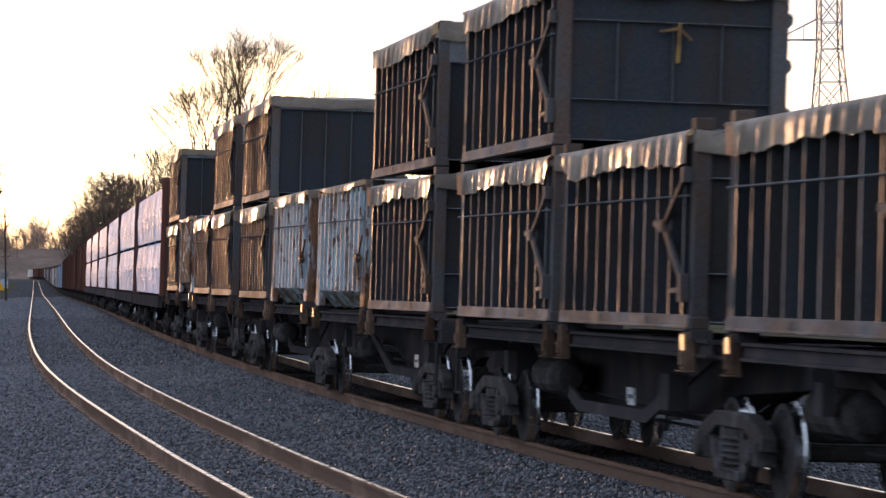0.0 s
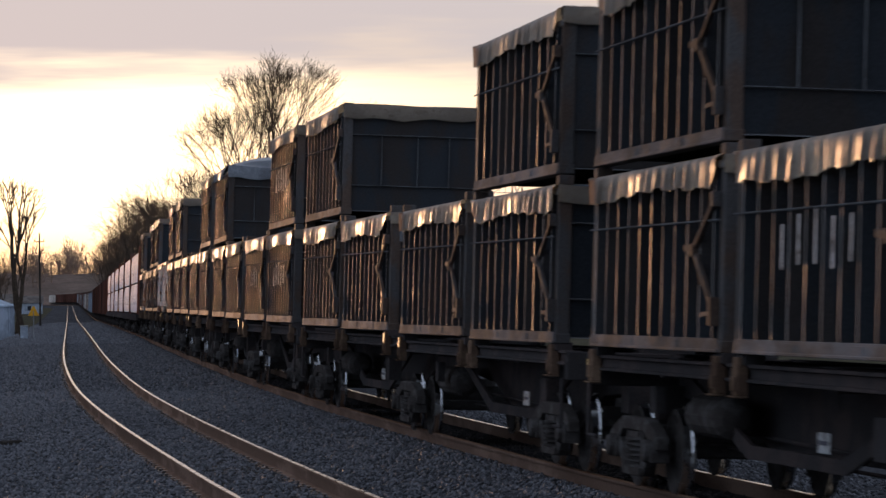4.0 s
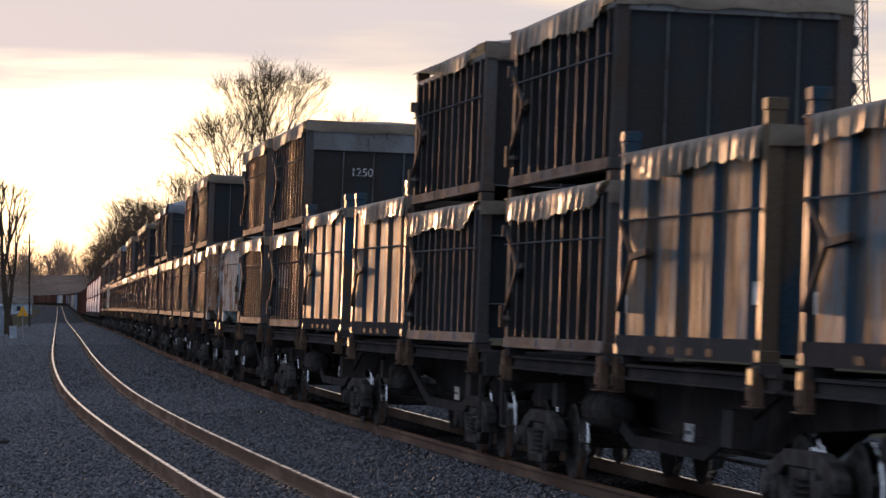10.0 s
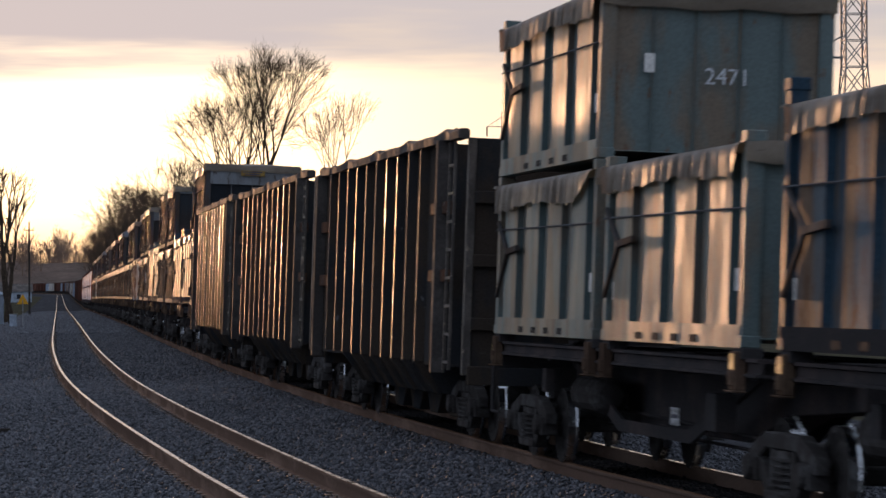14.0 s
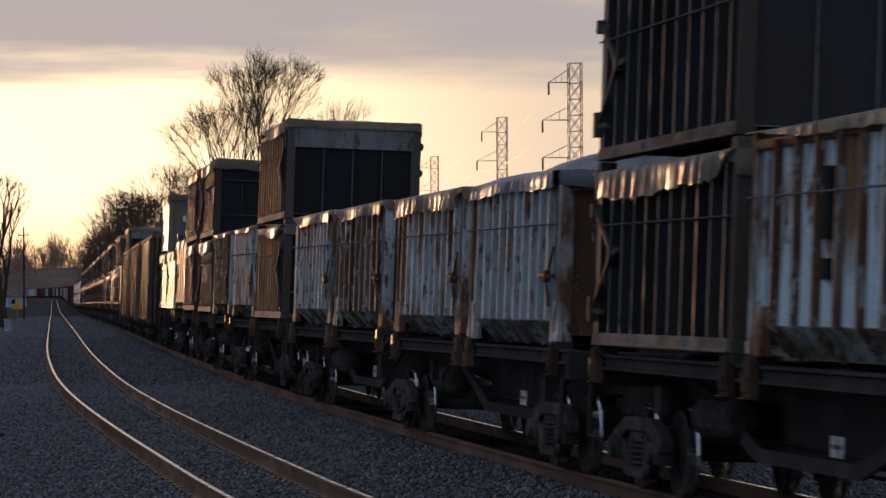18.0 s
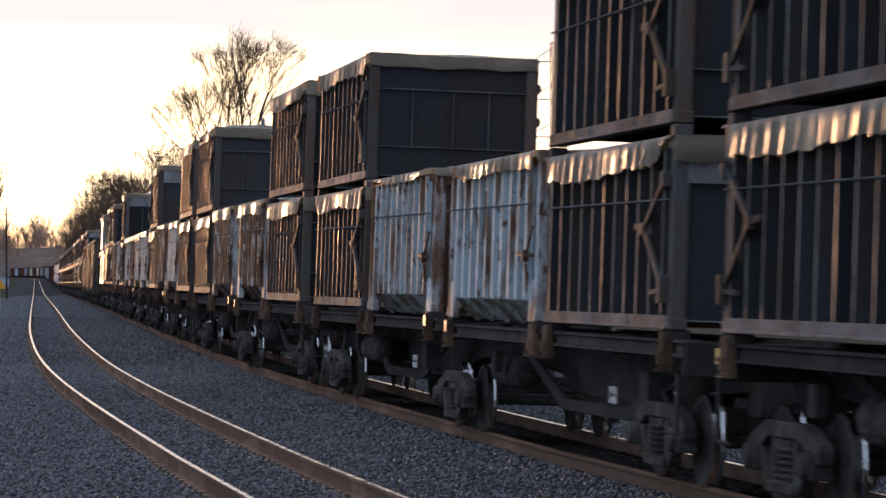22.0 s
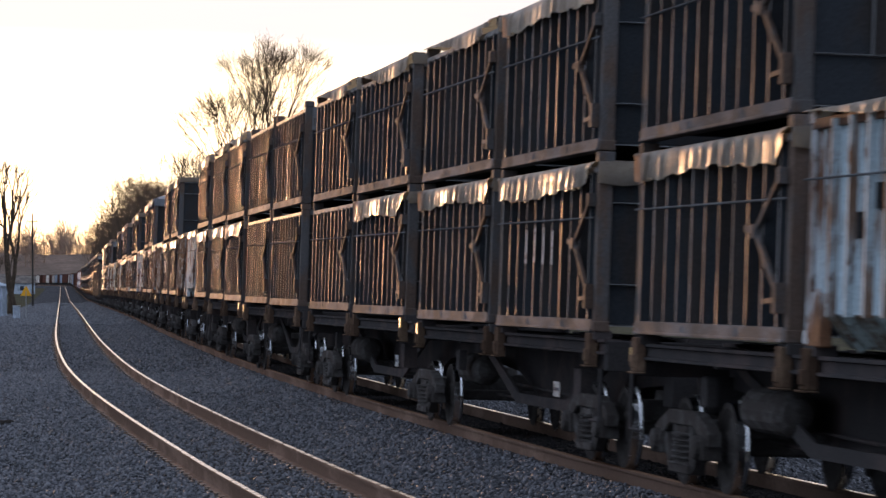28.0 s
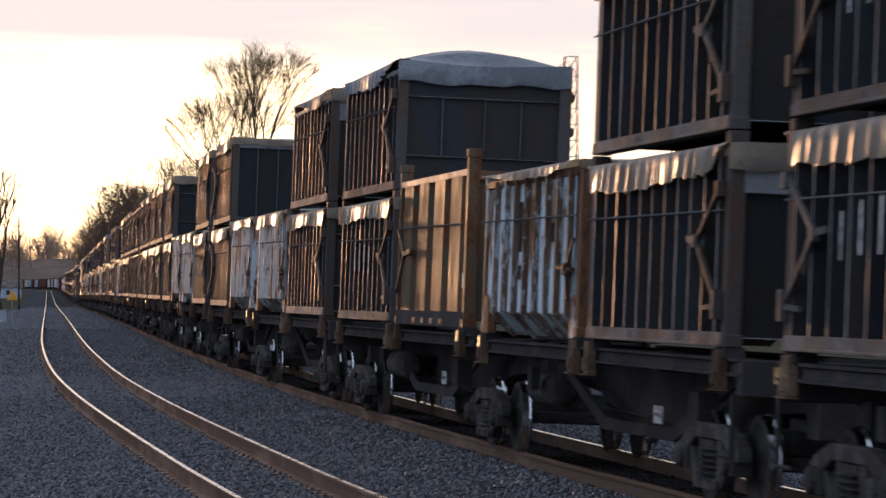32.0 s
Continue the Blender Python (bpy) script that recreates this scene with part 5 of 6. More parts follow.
# ================= lumber flats =================
def lumber_flat():
    f = thing("bulkhead_flat_wagon", "brown bulkhead flat wagon loaded with wrapped lumber", "rail wagon", "lumber flats of the train")
    hl = 11.6
    so = Solid().box(-1.35, 1.35, -hl, hl, 1.12, 1.28).prism([(-hl, 0.8), (-hl, 1.12), (hl, 1.12), (hl, 0.8), (7, 0.7), (4, 0.45), (-4, 0.45), (-7, 0.7)], -0.25, 0.25, "x")
    part("deck", so.mesh("deck", M_WAGON, 0.01), f)
    me = Solid().box(-1.38, 1.38, -0.14, 0.14, 1.28, 4.75).mesh("bulkhead", M_BOXRED, 0.01)
    up = Solid().box(-0.08, 0.08, -0.09, 0.09, 1.28, 4.65).mesh("stiffener", M_BOXRED, 0.01)
    for y in (-hl + 0.2, hl - 0.2):
        bh = part("bulkhead", me, f, Matrix.Translation((0, y, 0)))
        for x in (-1.2, -0.6, 0, 0.6, 1.2):
            part("stiffener", up, bh, Matrix.Translation((x, -0.225 if y < 0 else 0.225, 0)))
    ss_ = Solid().box(-0.06, 0.06, -hl, hl, 0.95, 1.28).mesh("side_sill", M_WAGON)
    for sx in (-1, 1):
        part("side_sill", ss_, f, Matrix.Translation((sx * 1.36, 0, 0)))
    for y in (-8.6, 8.6):
        bogie(f, y)
    return f


def bundle_mesh(seed, hl, h):
    """A wrapped stack: rings of the section with creases between the boards' lengths."""
    so = Solid()
    rng = random.Random(seed)
    rings = []
    for j in range(22):
        e = rng.uniform(-0.025, 0.025)
        lift = rng.uniform(-0.03, 0.03)
        y0, y1 = -hl + 2 * hl * j / 22, -hl + 2 * hl * (j + 1) / 22
        for y, g in ((y0 + 0.004, -0.028), (y0 + 0.05 + rng.uniform(0, 0.05), 0.0), (y1 - 0.05, 0.006), (y1 - 0.004, -0.026)):
            rings.append([(sx * (w + g) + e * (abs(w) > 1.2), y, z) for sx, w, z in ((-1, 1.29, 0.0), (1, 1.29, 0.0), (1, 1.33, h * 0.5), (1, 1.28, h - 0.06), (1, 1.12, h + g + lift), (-1, 1.12, h + g + lift), (-1, 1.28, h - 0.06), (-1, 1.33, h * 0.5))])
    n, m = 8, len(rings)
    fs = [(j * n + i, j * n + (i + 1) % n, (j + 1) * n + (i + 1) % n, (j + 1) * n + i) for j in range(m - 1) for i in range(n)]
    fs += [tuple(range(n)), tuple((m - 1) * n + i for i in range(n))]
    so.face_set([p for r in rings for p in r], fs)
    return so.mesh("wrap", M_WRAP)


def lumber():
    base = None
    hl = 2.735
    bm_ = [bundle_mesh(q, hl, 1.57) for q in (1, 2)]
    first = None
    for k in range(6):
        a = 62.05 + 12.2 + 0.6 + k * 24.3
        if base is None:
            base = lumber_flat()
            f = base
        else:
            f = copy_thing(base, Matrix.Identity(4))
        aboard(f, a, 0.0)
        for row in range(2):
            for i in range(4):
                if first is None:
                    b = thing("lumber_bundle", "lumber bundle in glossy white plastic wrap", "lumber bundle", "wrapped bundles on the flats")
                    part("wrap", bm_[0], b)
                    for y, z in ((-1.9, 0.50), (-1.0, 0.85), (0.3, 0.42), (1.6, 0.72)):
                        part("print_bar", Solid().box(-1.352, -1.342, y - 0.13, y + 0.13, z, z + 0.07).mesh("print_bar", M_INK), b, label="small dark printed bar")
                    for y in (-2.1, 2.1):
                        part("bearer", Solid().box(-1.25, 1.25, y - 0.05, y + 0.05, -0.08, 0.02).mesh("bearer", M_SLEEPER), b)
                    first = b
                else:
                    b = copy_thing(first, Matrix.Identity(4))
                aboard(b, a - 8.25 + i * 5.5, 1.36 + row * 1.62)


lumber()


# ================= box cars ahead =================
def boxcar(mat, label, h=4.6):
    b = thing("box_car", label, "rail wagon", "box cars of the train")
    hl = 7.9
    edge_ = [(-1.5, -hl)]
    for k in range(9):
        y = -hl + 0.8 + k * (2 * hl - 1.6) / 8
        if abs(y) > 1.4:
            edge_ += [(-1.5, y - 0.05), (-1.54, y - 0.04), (-1.54, y + 0.04), (-1.5, y + 0.05)]
    edge_.append((-1.5, hl))
    so = Solid().prism(edge_ + [(-x, y) for x, y in edge_[::-1]], 1.05, h - 0.3, "z")
    part("body", so.mesh("body", mat), b)
    part("roof", Solid().prism([(-1.55, h - 0.3), (1.55, h - 0.3), (0.9, h - 0.08), (0, h), (-0.9, h - 0.08)], -hl - 0.03, hl + 0.03, "y").mesh("roof", M_ROOF), b)
    part("sliding_door", Solid().box(-1.60, -1.54, -1.3, 1.3, 1.15, h - 0.45).mesh("sliding_door", mat, 0.02), b)
    part("underframe", Solid().box(-0.4, 0.4, -hl - 0.5, hl + 0.5, 0.75, 1.05).mesh("underframe", M_WAGON), b)
    tr = Solid().box(-0.95, 0.95, -1.2, 1.2, 0.35, 0.7)
    for y in (-0.89, 0.89):
        for x in (-HALF, HALF):
            tr.lathe([(-0.06, WHEEL_R), (0.06, WHEEL_R)], (x, y, WHEEL_R), "x", 12)
    me = tr.mesh("bogie", M_BOGIE)
    for y in (-5.6, 5.6):
        part("bogie", me, b, Matrix.Translation((0, y, 0)))
    return b


def boxcars():
    made = {}
    rng = random.Random(5)
    a = 62.05 + 6 * 24.3 + 10.5
    k = 0
    while a < 1400:
        key = 0 if a < 400 else (1 if a < 480 else rng.choice((0, 0, 0, 1, 2, 2)))
        if key not in made:
            made[key] = boxcar((M_BOXRED, M_BOXBLUE, M_BOXWHITE)[key], ("weathered red-brown box car", "pale blue-grey box car", "dirty white box car")[key], 4.6 if key == 0 else 4.3)
            b = made[key]
        else:
            b = copy_thing(made[key], Matrix.Identity(4))
        aboard(b, a, 0.0)
        a += 18.6
        k += 1


boxcars()


# ================= bare trees =================
def fork_tree(seed, height, clear, spread, levels, base_r, stems=1, splay=0.0, twig=0.016, sprays=3):
    """A leafless tree as two meshes, limbs and twigs: every limb forks into two or three that rise again, down to sprays of twigs."""
    rng = random.Random(seed)
    wood, fine = Solid(), Solid()
    ratio = 0.79
    first = (height - clear) / sum(ratio ** i for i in range(levels))

    def rod(so, a, b, ra, rb, sides):
        dd = (b - a).normalized()
        u = dd.cross(Vector((0.3, 0.2, 1)) if abs(dd.z) < 0.9 else Vector((1, 0, 0))).normalized()
        w = dd.cross(u)
        ring = [(math.cos(6.2832 * i / sides), math.sin(6.2832 * i / sides)) for i in range(sides)]
        so.face_set([q + (u * c + w * e) * r for q, r in ((a, ra), (b, rb)) for c, e in ring],
                    [(i, (i + 1) % sides, sides + (i + 1) % sides, sides + i) for i in range(sides)])

    def side_way(d, angle, turn):
        u = d.cross(Vector((0.1, 0.3, 1)) if abs(d.z) < 0.9 else Vector((1, 0, 0))).normalized()
        return (d * math.cos(angle) + (u * math.cos(turn) + d.cross(u) * math.sin(turn)) * math.sin(angle)).normalized()

    def limb(p, d, length, r, level):
        so, sides = (wood, 6) if level < 4 else (fine, 3)
        n = 3 if level < 4 else 2
        end_r = max(twig * 0.7, r * 0.74)
        for i in range(n):
            d = (d + Vector((rng.gauss(0, 0.07), rng.gauss(0, 0.07), rng.gauss(0.03 if level < 4 else 0.0, 0.04)))).normalized()
            q = p + d * (length / n)
            r0, r1 = r + (end_r - r) * i / n, r + (end_r - r) * (i + 1) / n
            rod(so, p, q, r0, r1, sides)
            if level >= levels - 3:
                for k in range(sprays):
                    o = p.lerp(q, rng.random())
                    w = side_way(d, rng.uniform(0.35, 0.8), rng.uniform(0, 6.28))
                    e = o + w * first * rng.uniform(0.12, 0.34)
                    rod(fine, o, e, twig * 0.55, twig * 0.35, 3)
            p = q
        if level >= levels:
            return
        turn = rng.uniform(0, 6.28)
        m = 3 if rng.random() < 0.38 else 2
        for k in range(m):
            an = spread * rng.uniform(0.55, 1.25) * (0.45 if k == 0 else 1.0)
            w = side_way(d, an, turn + 6.283 * k / m + rng.uniform(-0.4, 0.4))
            w = (w + Vector((0, 0, 0.12 if level < 3 else 0.02))).normalized()
            limb(p, w, first * ratio ** level * rng.uniform(0.78, 1.12), end_r * (0.95 if k == 0 else rng.uniform(0.6, 0.85)), level + 1)

    for k in range(stems):
        a = 6.283 * k / stems + 0.5 + rng.random() * 0.5
        out = Vector((math.cos(a), math.sin(a), 0)) * (stems > 1)
        d = (Vector((0, 0, 1)) + out * splay).normalized()
        p = out * 0.25 - Vector((0, 0, 0.3))
        q = p + d * clear * rng.uniform(0.85, 1.1)
        rod(wood, p, q, base_r, base_r * 0.8, 7)
        limb(q, d, first * rng.uniform(0.8, 1.1), base_r * 0.8, 1)
    top = max(p[2] for p in fine.v)
    high = [p for p in fine.v if p[2] > top * 0.5]
    cx, cy = [sum(p[i] for p in high) / len(high) for i in (0, 1)]
    g = height / top
    for so in (wood, fine):
        so.v = [((x - cx * z / (0.72 * top)) * g, (y - cy * z / (0.72 * top)) * g, z * g) for x, y, z in so.v]
    return wood.mesh("trunk", M_BARK), fine.mesh("crown", M_TWIG)


def bare_tree(meshes, at, scale=1.0, turn=0.0, label="tall leafless tree with fine upright twigs", group="", name="bare_tree"):
    t = thing(name, label, "tree", group)
    t.matrix_basis = Matrix.Translation(at) @ Matrix.Rotation(turn, 4, "Z") @ Matrix.Scale(scale, 4)
    part("trunk", meshes[0], t)
    part("crown", meshes[1], t)
    return t


def off_world(x, y, z=-0.95):
    """A place on the ground x metres right of the camera and y ahead."""
    s = float(np.interp(y, PY, SG))
    return Vector((x, y, line(s)[3] + z))


TREE_BIG = fork_tree(5, 24.7, 9.5, 0.31, 7, 0.25, 2, 0.02, 0.017, 2)
TREE_WIDE = fork_tree(8, 21.6, 7.0, 0.52, 6, 0.18, 5, 0.13, 0.018, 2)
TREE_SLIM = fork_tree(13, 21.0, 9.0, 0.42, 6, 0.10, 3, 0.06, 0.016, 2)
TREE_ROW = [fork_tree(q, 18.5, 4.0, 0.54, 6, 0.17, 2, 0.14, 0.018, 1) for q in (21, 22, 23)]
TREE_LEFT = fork_tree(37, 12.2, 3.2, 0.42, 6, 0.27, 1, 0.0, 0.017, 1)
TREE_SCRUB = fork_tree(41, 8.0, 1.2, 0.54, 6, 0.10, 3, 0.22, 0.015, 1)
bare_tree(TREE_BIG, off_world(-12.5, 300), 1.0)
bare_tree(TREE_WIDE, off_world(-16.5, 312), 1.06, 1.0, "broad leafless tree beside the railway")
bare_tree(TREE_SLIM, off_world(-8.1, 306), 0.97, 2.0, "slim leafless tree beside the railway")
# the row behind the train: nearer the line the farther it goes
ROW_Y, ROW_X = (318, 345, 400, 436, 720, 940, 1150), (-21.5, -25.0, -32.2, -36.6, -64.8, -87.0, -108.0)
rng_ = random.Random(9)
y_ = 322.0
while y_ < 1150:
    x_ = float(np.interp(y_, ROW_Y, ROW_X)) + rng_.uniform(-0.6, 4.5)
    bare_tree(TREE_ROW[rng_.randrange(3)], off_world(x_, y_), rng_.uniform(0.78, 0.93), rng_.uniform(0, 6), "leafless tree in the row along the line", "trees along the line")
    y_ += rng_.uniform(5, 8) + (y_ - 320) * 0.022
bare_tree(TREE_LEFT, off_world(-28.9, 250), 1.0, 0.4, "bare crooked tree beside the white tank")
bare_tree(TREE_LEFT, off_world(-33.6, 285), 0.9, 2.4, "bare crooked tree behind the white tank")
bare_tree(TREE_SCRUB, off_world(-42.0, 330), 0.9, 1.4, "small bare tree behind the fence")
bare_tree(TREE_SCRUB, off_world(-52.0, 430), 1.3, 3.4, "bare tree behind the fence")


def far_wood():
    """Low wooded rise that closes the view."""
    rng = random.Random(2)
    so = Solid()
    for k in range(620):
        x = rng.uniform(-420, 260)
        y = 1760 + rng.uniform(0, 200) + abs(x + 130) * 0.1
        h = rng.uniform(20, 31) * (0.85 + 0.15 * math.sin(x * 0.09) + 0.1 * math.sin(x * 0.031 + 1))
        base = Vector((x, y, 5.0))
        lean = rng.uniform(-0.8, 0.8)
        so.beam(base, base + Vector((lean, 0, h * 0.75)), 0.55, 0.55, sides=3)
        for j in range(34):
            f = rng.uniform(0.30, 0.80)
            a = rng.gauss(0, 0.55)
            q = base + Vector((lean * f, 0, h * f * 0.95))
            d = Vector((math.sin(a), rng.uniform(-0.4, 0.4), math.cos(a)))
            e = q + d * h * rng.uniform(0.10, 0.24)
            so.beam(q, e, 0.20, 0.20, sides=3)
            for i in (-1, 1):
                so.beam(e, e + (d + Vector((i * rng.uniform(0.2, 0.6), 0, 0.2))).normalized() * h * 0.09, 0.14, 0.14, sides=3)
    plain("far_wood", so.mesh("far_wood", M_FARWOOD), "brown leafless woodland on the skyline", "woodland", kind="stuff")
    hill = Solid()
    n = 60
    pr = [(-900 + 1800 * i / n, 18.5 + 1.2 * math.sin(i * 0.7) + 1.0 * math.sin(i * 1.9 + 1)) for i in range(n + 1)]
    vs = [(x - 130, 1720 + 0.00008 * x * x, 1.0) for x, z in pr] + [(x - 130, 1800 + 0.00008 * x * x, z) for x, z in pr] + [(x - 130, 2300, z + 2) for x, z in pr]
    m = n + 1
    hill.face_set(vs, [(k * m + i, k * m + i + 1, (k + 1) * m + i + 1, (k + 1) * m + i) for k in (0, 1) for i in range(n)])
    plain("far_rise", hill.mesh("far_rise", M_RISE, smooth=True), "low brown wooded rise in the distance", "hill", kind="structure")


far_wood()


# ================= power line =================
def pylon_mesh(h=32.0, top=1.6, foot=4.6):
    so = Solid()
    def corner(k, z):
        w = (foot + (top - foot) * min(1.0, z / (h * 0.62))) / 2
        return Vector(((-w, w, w, -w)[k], (-w, -w, w, w)[k], z))
    zs = [0, 4, 8, 11.5, 14.5, 17, 19.5, 21.5, 23.5, 25.5, 27.5, 29.5, h]
    for a, b in zip(zs, zs[1:]):
        for k in range(4):
            so.beam(corner(k, a), corner(k, b), 0.13)
            so.beam(corner(k, a), corner((k + 1) % 4, b), 0.07)
            so.beam(corner((k + 1) % 4, a), corner(k, b), 0.07)
            so.beam(corner(k, b), corner((k + 1) % 4, b), 0.07)
    return so.mesh("tower", M_GALV)


def arm_mesh(length):
    so = Solid()
    for y in (-0.7, 0.7):
        so.beam((0, y, 0), (-length, 0, 0.0), 0.09).beam((0, y, 1.7), (-length, 0, 0.0), 0.07)
    for f in (0.35, 0.65):
        so.beam((-length * f, 0.7 * (1 - f), 0), (-length * f, 0.5 * (1 - f), 1.7 * (1 - f)), 0.05)
    return so.mesh("cross_arm", M_GALV)


PY_TOWER, PY_ARM, PY_ARM2 = pylon_mesh(), arm_mesh(3.4), arm_mesh(2.6)
INSUL = Solid().lathe([(-1.6, 0.04), (-1.5, 0.12), (-0.1, 0.12), (0, 0.04)], axis="z", n=8).mesh("insulator", M_WIRE)
PYL = []
for x, y, hscale in ((34.6, 283, 1.0), (29.5, 386, 1.0), (20.9, 468, 1.0), (14.6, 610, 1.0), (3.8, 790, 1.0)):
    p_ = thing("lattice_pylon", "grey galvanised lattice pylon with one-sided arms", "pylon", "pylons behind the train")
    p_.matrix_basis = Matrix.Translation(off_world(x, y)) @ Matrix.Rotation(radians(6), 4, "Z") @ Matrix.Scale(1.06, 4)
    part("tower", PY_TOWER, p_)
    for z, me, l in ((29.6, PY_ARM2, 2.6), (24.9, PY_ARM, 3.4), (20.2, PY_ARM, 3.4)):
        part("cross_arm", me, p_, Matrix.Translation((-0.7, 0, z)))
        part("insulator", INSUL, p_, Matrix.Translation((-0.7 - l, 0, z)))
    PYL.append((x, y, p_.matrix_basis.copy()))
for (x0, y0, m0), (x1, y1, m1) in zip(PYL, PYL[1:]):
    for z, l in ((29.6, 2.6), (24.9, 3.4), (20.2, 3.4)):
        a, b = m0 @ Vector((-0.7 - l, 0, z - 1.6)), m1 @ Vector((-0.7 - l, 0, z - 1.6))
        so = Solid()
        prev = a
        for k in range(1, 11):
            f = k / 10
            q = a.lerp(b, f) - Vector((0, 0, 4 * f * (1 - f) * 1.6))
            so.beam(prev, q, 0.03, sides=3)
            prev = q
        plain("power_line", so.mesh("power_line", M_WIRE), "thin dark overhead power cable", "cable", "cables between the pylons")


# ================= the left side =================
def tank():
    t = thing("storage_tank", "pale blue-white round tank with a low conical roof", "tank")
    t.matrix_basis = Matrix.Translation(off_world(-34.3, 268)) @ Matrix.Scale(1.15, 4)
    so = Solid().lathe([(0, 2.15), (2.35, 2.15), (2.45, 2.20)], axis="z", n=32)
    part("shell", so.mesh("shell", M_WALLWHITE), t)
    part("roof", Solid().lathe([(2.45, 2.25), (2.55, 2.2), (3.25, 0.45), (3.27, 0.3)], axis="z", n=32).mesh("roof", M_WALLWHITE), t)
    part("vent", Solid().lathe([(3.2, 0.28), (3.55, 0.28), (3.6, 0.36), (3.7, 0.1)], axis="z", n=12).mesh("vent", M_GALV), t)
    for k in range(14):
        a = 2 * math.pi * k / 14
        so = Solid().box(2.15, 2.20, -0.04, 0.04, 0.0, 2.4).mesh("stave", M_WALLWHITE) if k == 0 else so
        part("stave", so, t, Matrix.Rotation(a, 4, "Z"))


def warning_sign():
    t = thing("warning_sign", "yellow triangular trackside sign on a thin post", "sign")
    t.matrix_basis = Matrix.Translation(spot(182, -2.70, -0.40)) @ Matrix.Scale(0.84, 4)
    part("post", Solid().beam((0, 0, 0), (0, 0, 2.3), 0.07, sides=8).mesh("post", M_GALV), t)
    part("plate", Solid().prism([(-0.42, 1.95), (0.42, 1.95), (0.05, 2.66), (-0.05, 2.66)], -0.015, 0.015, "y").mesh("plate", M_SIGN, 0.005), t, label="yellow triangle")
    part("bracket", Solid().box(-0.03, 0.03, 0.015, 0.05, 1.9, 2.5).mesh("bracket", M_GALV), t)


def relay_cabinet():
    t = thing("relay_cabinet", "pale grey trackside relay cabinet", "cabinet")
    t.matrix_basis = Matrix.Translation(spot(190, -3.4, -0.55)) @ Matrix.Scale(0.62, 4)
    part("body", Solid().box(-0.35, 0.35, -0.3, 0.3, 0.25, 1.75).mesh("body", M_WALLWHITE, 0.02), t)
    part("roof", Solid().box(-0.42, 0.42, -0.37, 0.37, 1.75, 1.85).mesh("roof", M_GALV, 0.02), t)
    part("plinth", Solid().box(-0.6, 0.9, -0.4, 0.4, 0.0, 0.25).mesh("plinth", M_WALLWHITE, 0.02), t)
    part("door", Solid().box(-0.30, 0.30, -0.33, -0.30, 0.32, 1.68).mesh("door", M_WALLWHITE, 0.01), t)


def utility_pole(x, y, h):
    t = thing("utility_pole", "weathered timber utility pole with a short cross arm", "utility pole", "poles along the lane")
    t.matrix_basis = Matrix.Translation(off_world(x, y))
    part("pole", Solid().lathe([(0, 0.12), (h, 0.08)], axis="z", n=8).mesh("pole", M_SLEEPER), t)
    part("cross_arm", Solid().box(-0.6, 0.6, -0.14, -0.05, h - 1.0, h - 0.90).mesh("cross_arm", M_SLEEPER), t)
    for x_ in (-0.5, 0.5):
        part("insulator", Solid().lathe([(h - 0.86, 0.05), (h - 0.68, 0.05)], (x_, -0.1, 0), "z", 6).mesh("insulator", M_WIRE), t)


def fence():
    f = thing("field_fence", "weathered timber post fence along the railway", "fence")
    pm = Solid().box(-0.06, 0.06, -0.06, 0.06, 0, 1.25).mesh("post", M_SLEEPER, 0.01)
    for k in range(34):
        part("post", pm, f, Matrix.Translation(spot(95 + k * 5.0, -6.4 - 0.02 * k, -0.95)))
    for z in (0.55, 1.05):
        so = Solid()
        for k in range(33):
            so.beam(spot(95 + k * 5.0, -6.4 - 0.02 * k, -0.95 + z), spot(100 + k * 5.0, -6.4 - 0.02 * (k + 1), -0.95 + z), 0.03, 0.07)
        part("rail", so.mesh("rail", M_SLEEPER), f)


def house(x, y, w, d, h, wall, turn, label):
    t = thing("house", label, "house", "houses beyond the trees")
    t.matrix_basis = Matrix.Translation(off_world(x, y)) @ Matrix.Rotation(turn, 4, "Z")
    part("wall", Solid().box(-w / 2, w / 2, -d / 2, d / 2, 0, h).mesh("wall", wall), t)
    part("roof", Solid().prism([(-d / 2 - 0.4, h), (d / 2 + 0.4, h), (0, h + d * 0.33)], -w / 2 - 0.4, w / 2 + 0.4, "x").mesh("roof", M_ROOF), t)
    wm = Solid().box(-0.5, 0.5, -0.04, 0.04, -0.6, 0.6).mesh("window", M_PANE)
    for k in range(int(w // 2.6)):
        for z in ([1.5, 4.2] if h > 4.5 else [1.5]):
            part("window", wm, t, Matrix.Translation((-w / 2 + 1.4 + k * 2.6, -d / 2 - 0.02, z)))
    return t


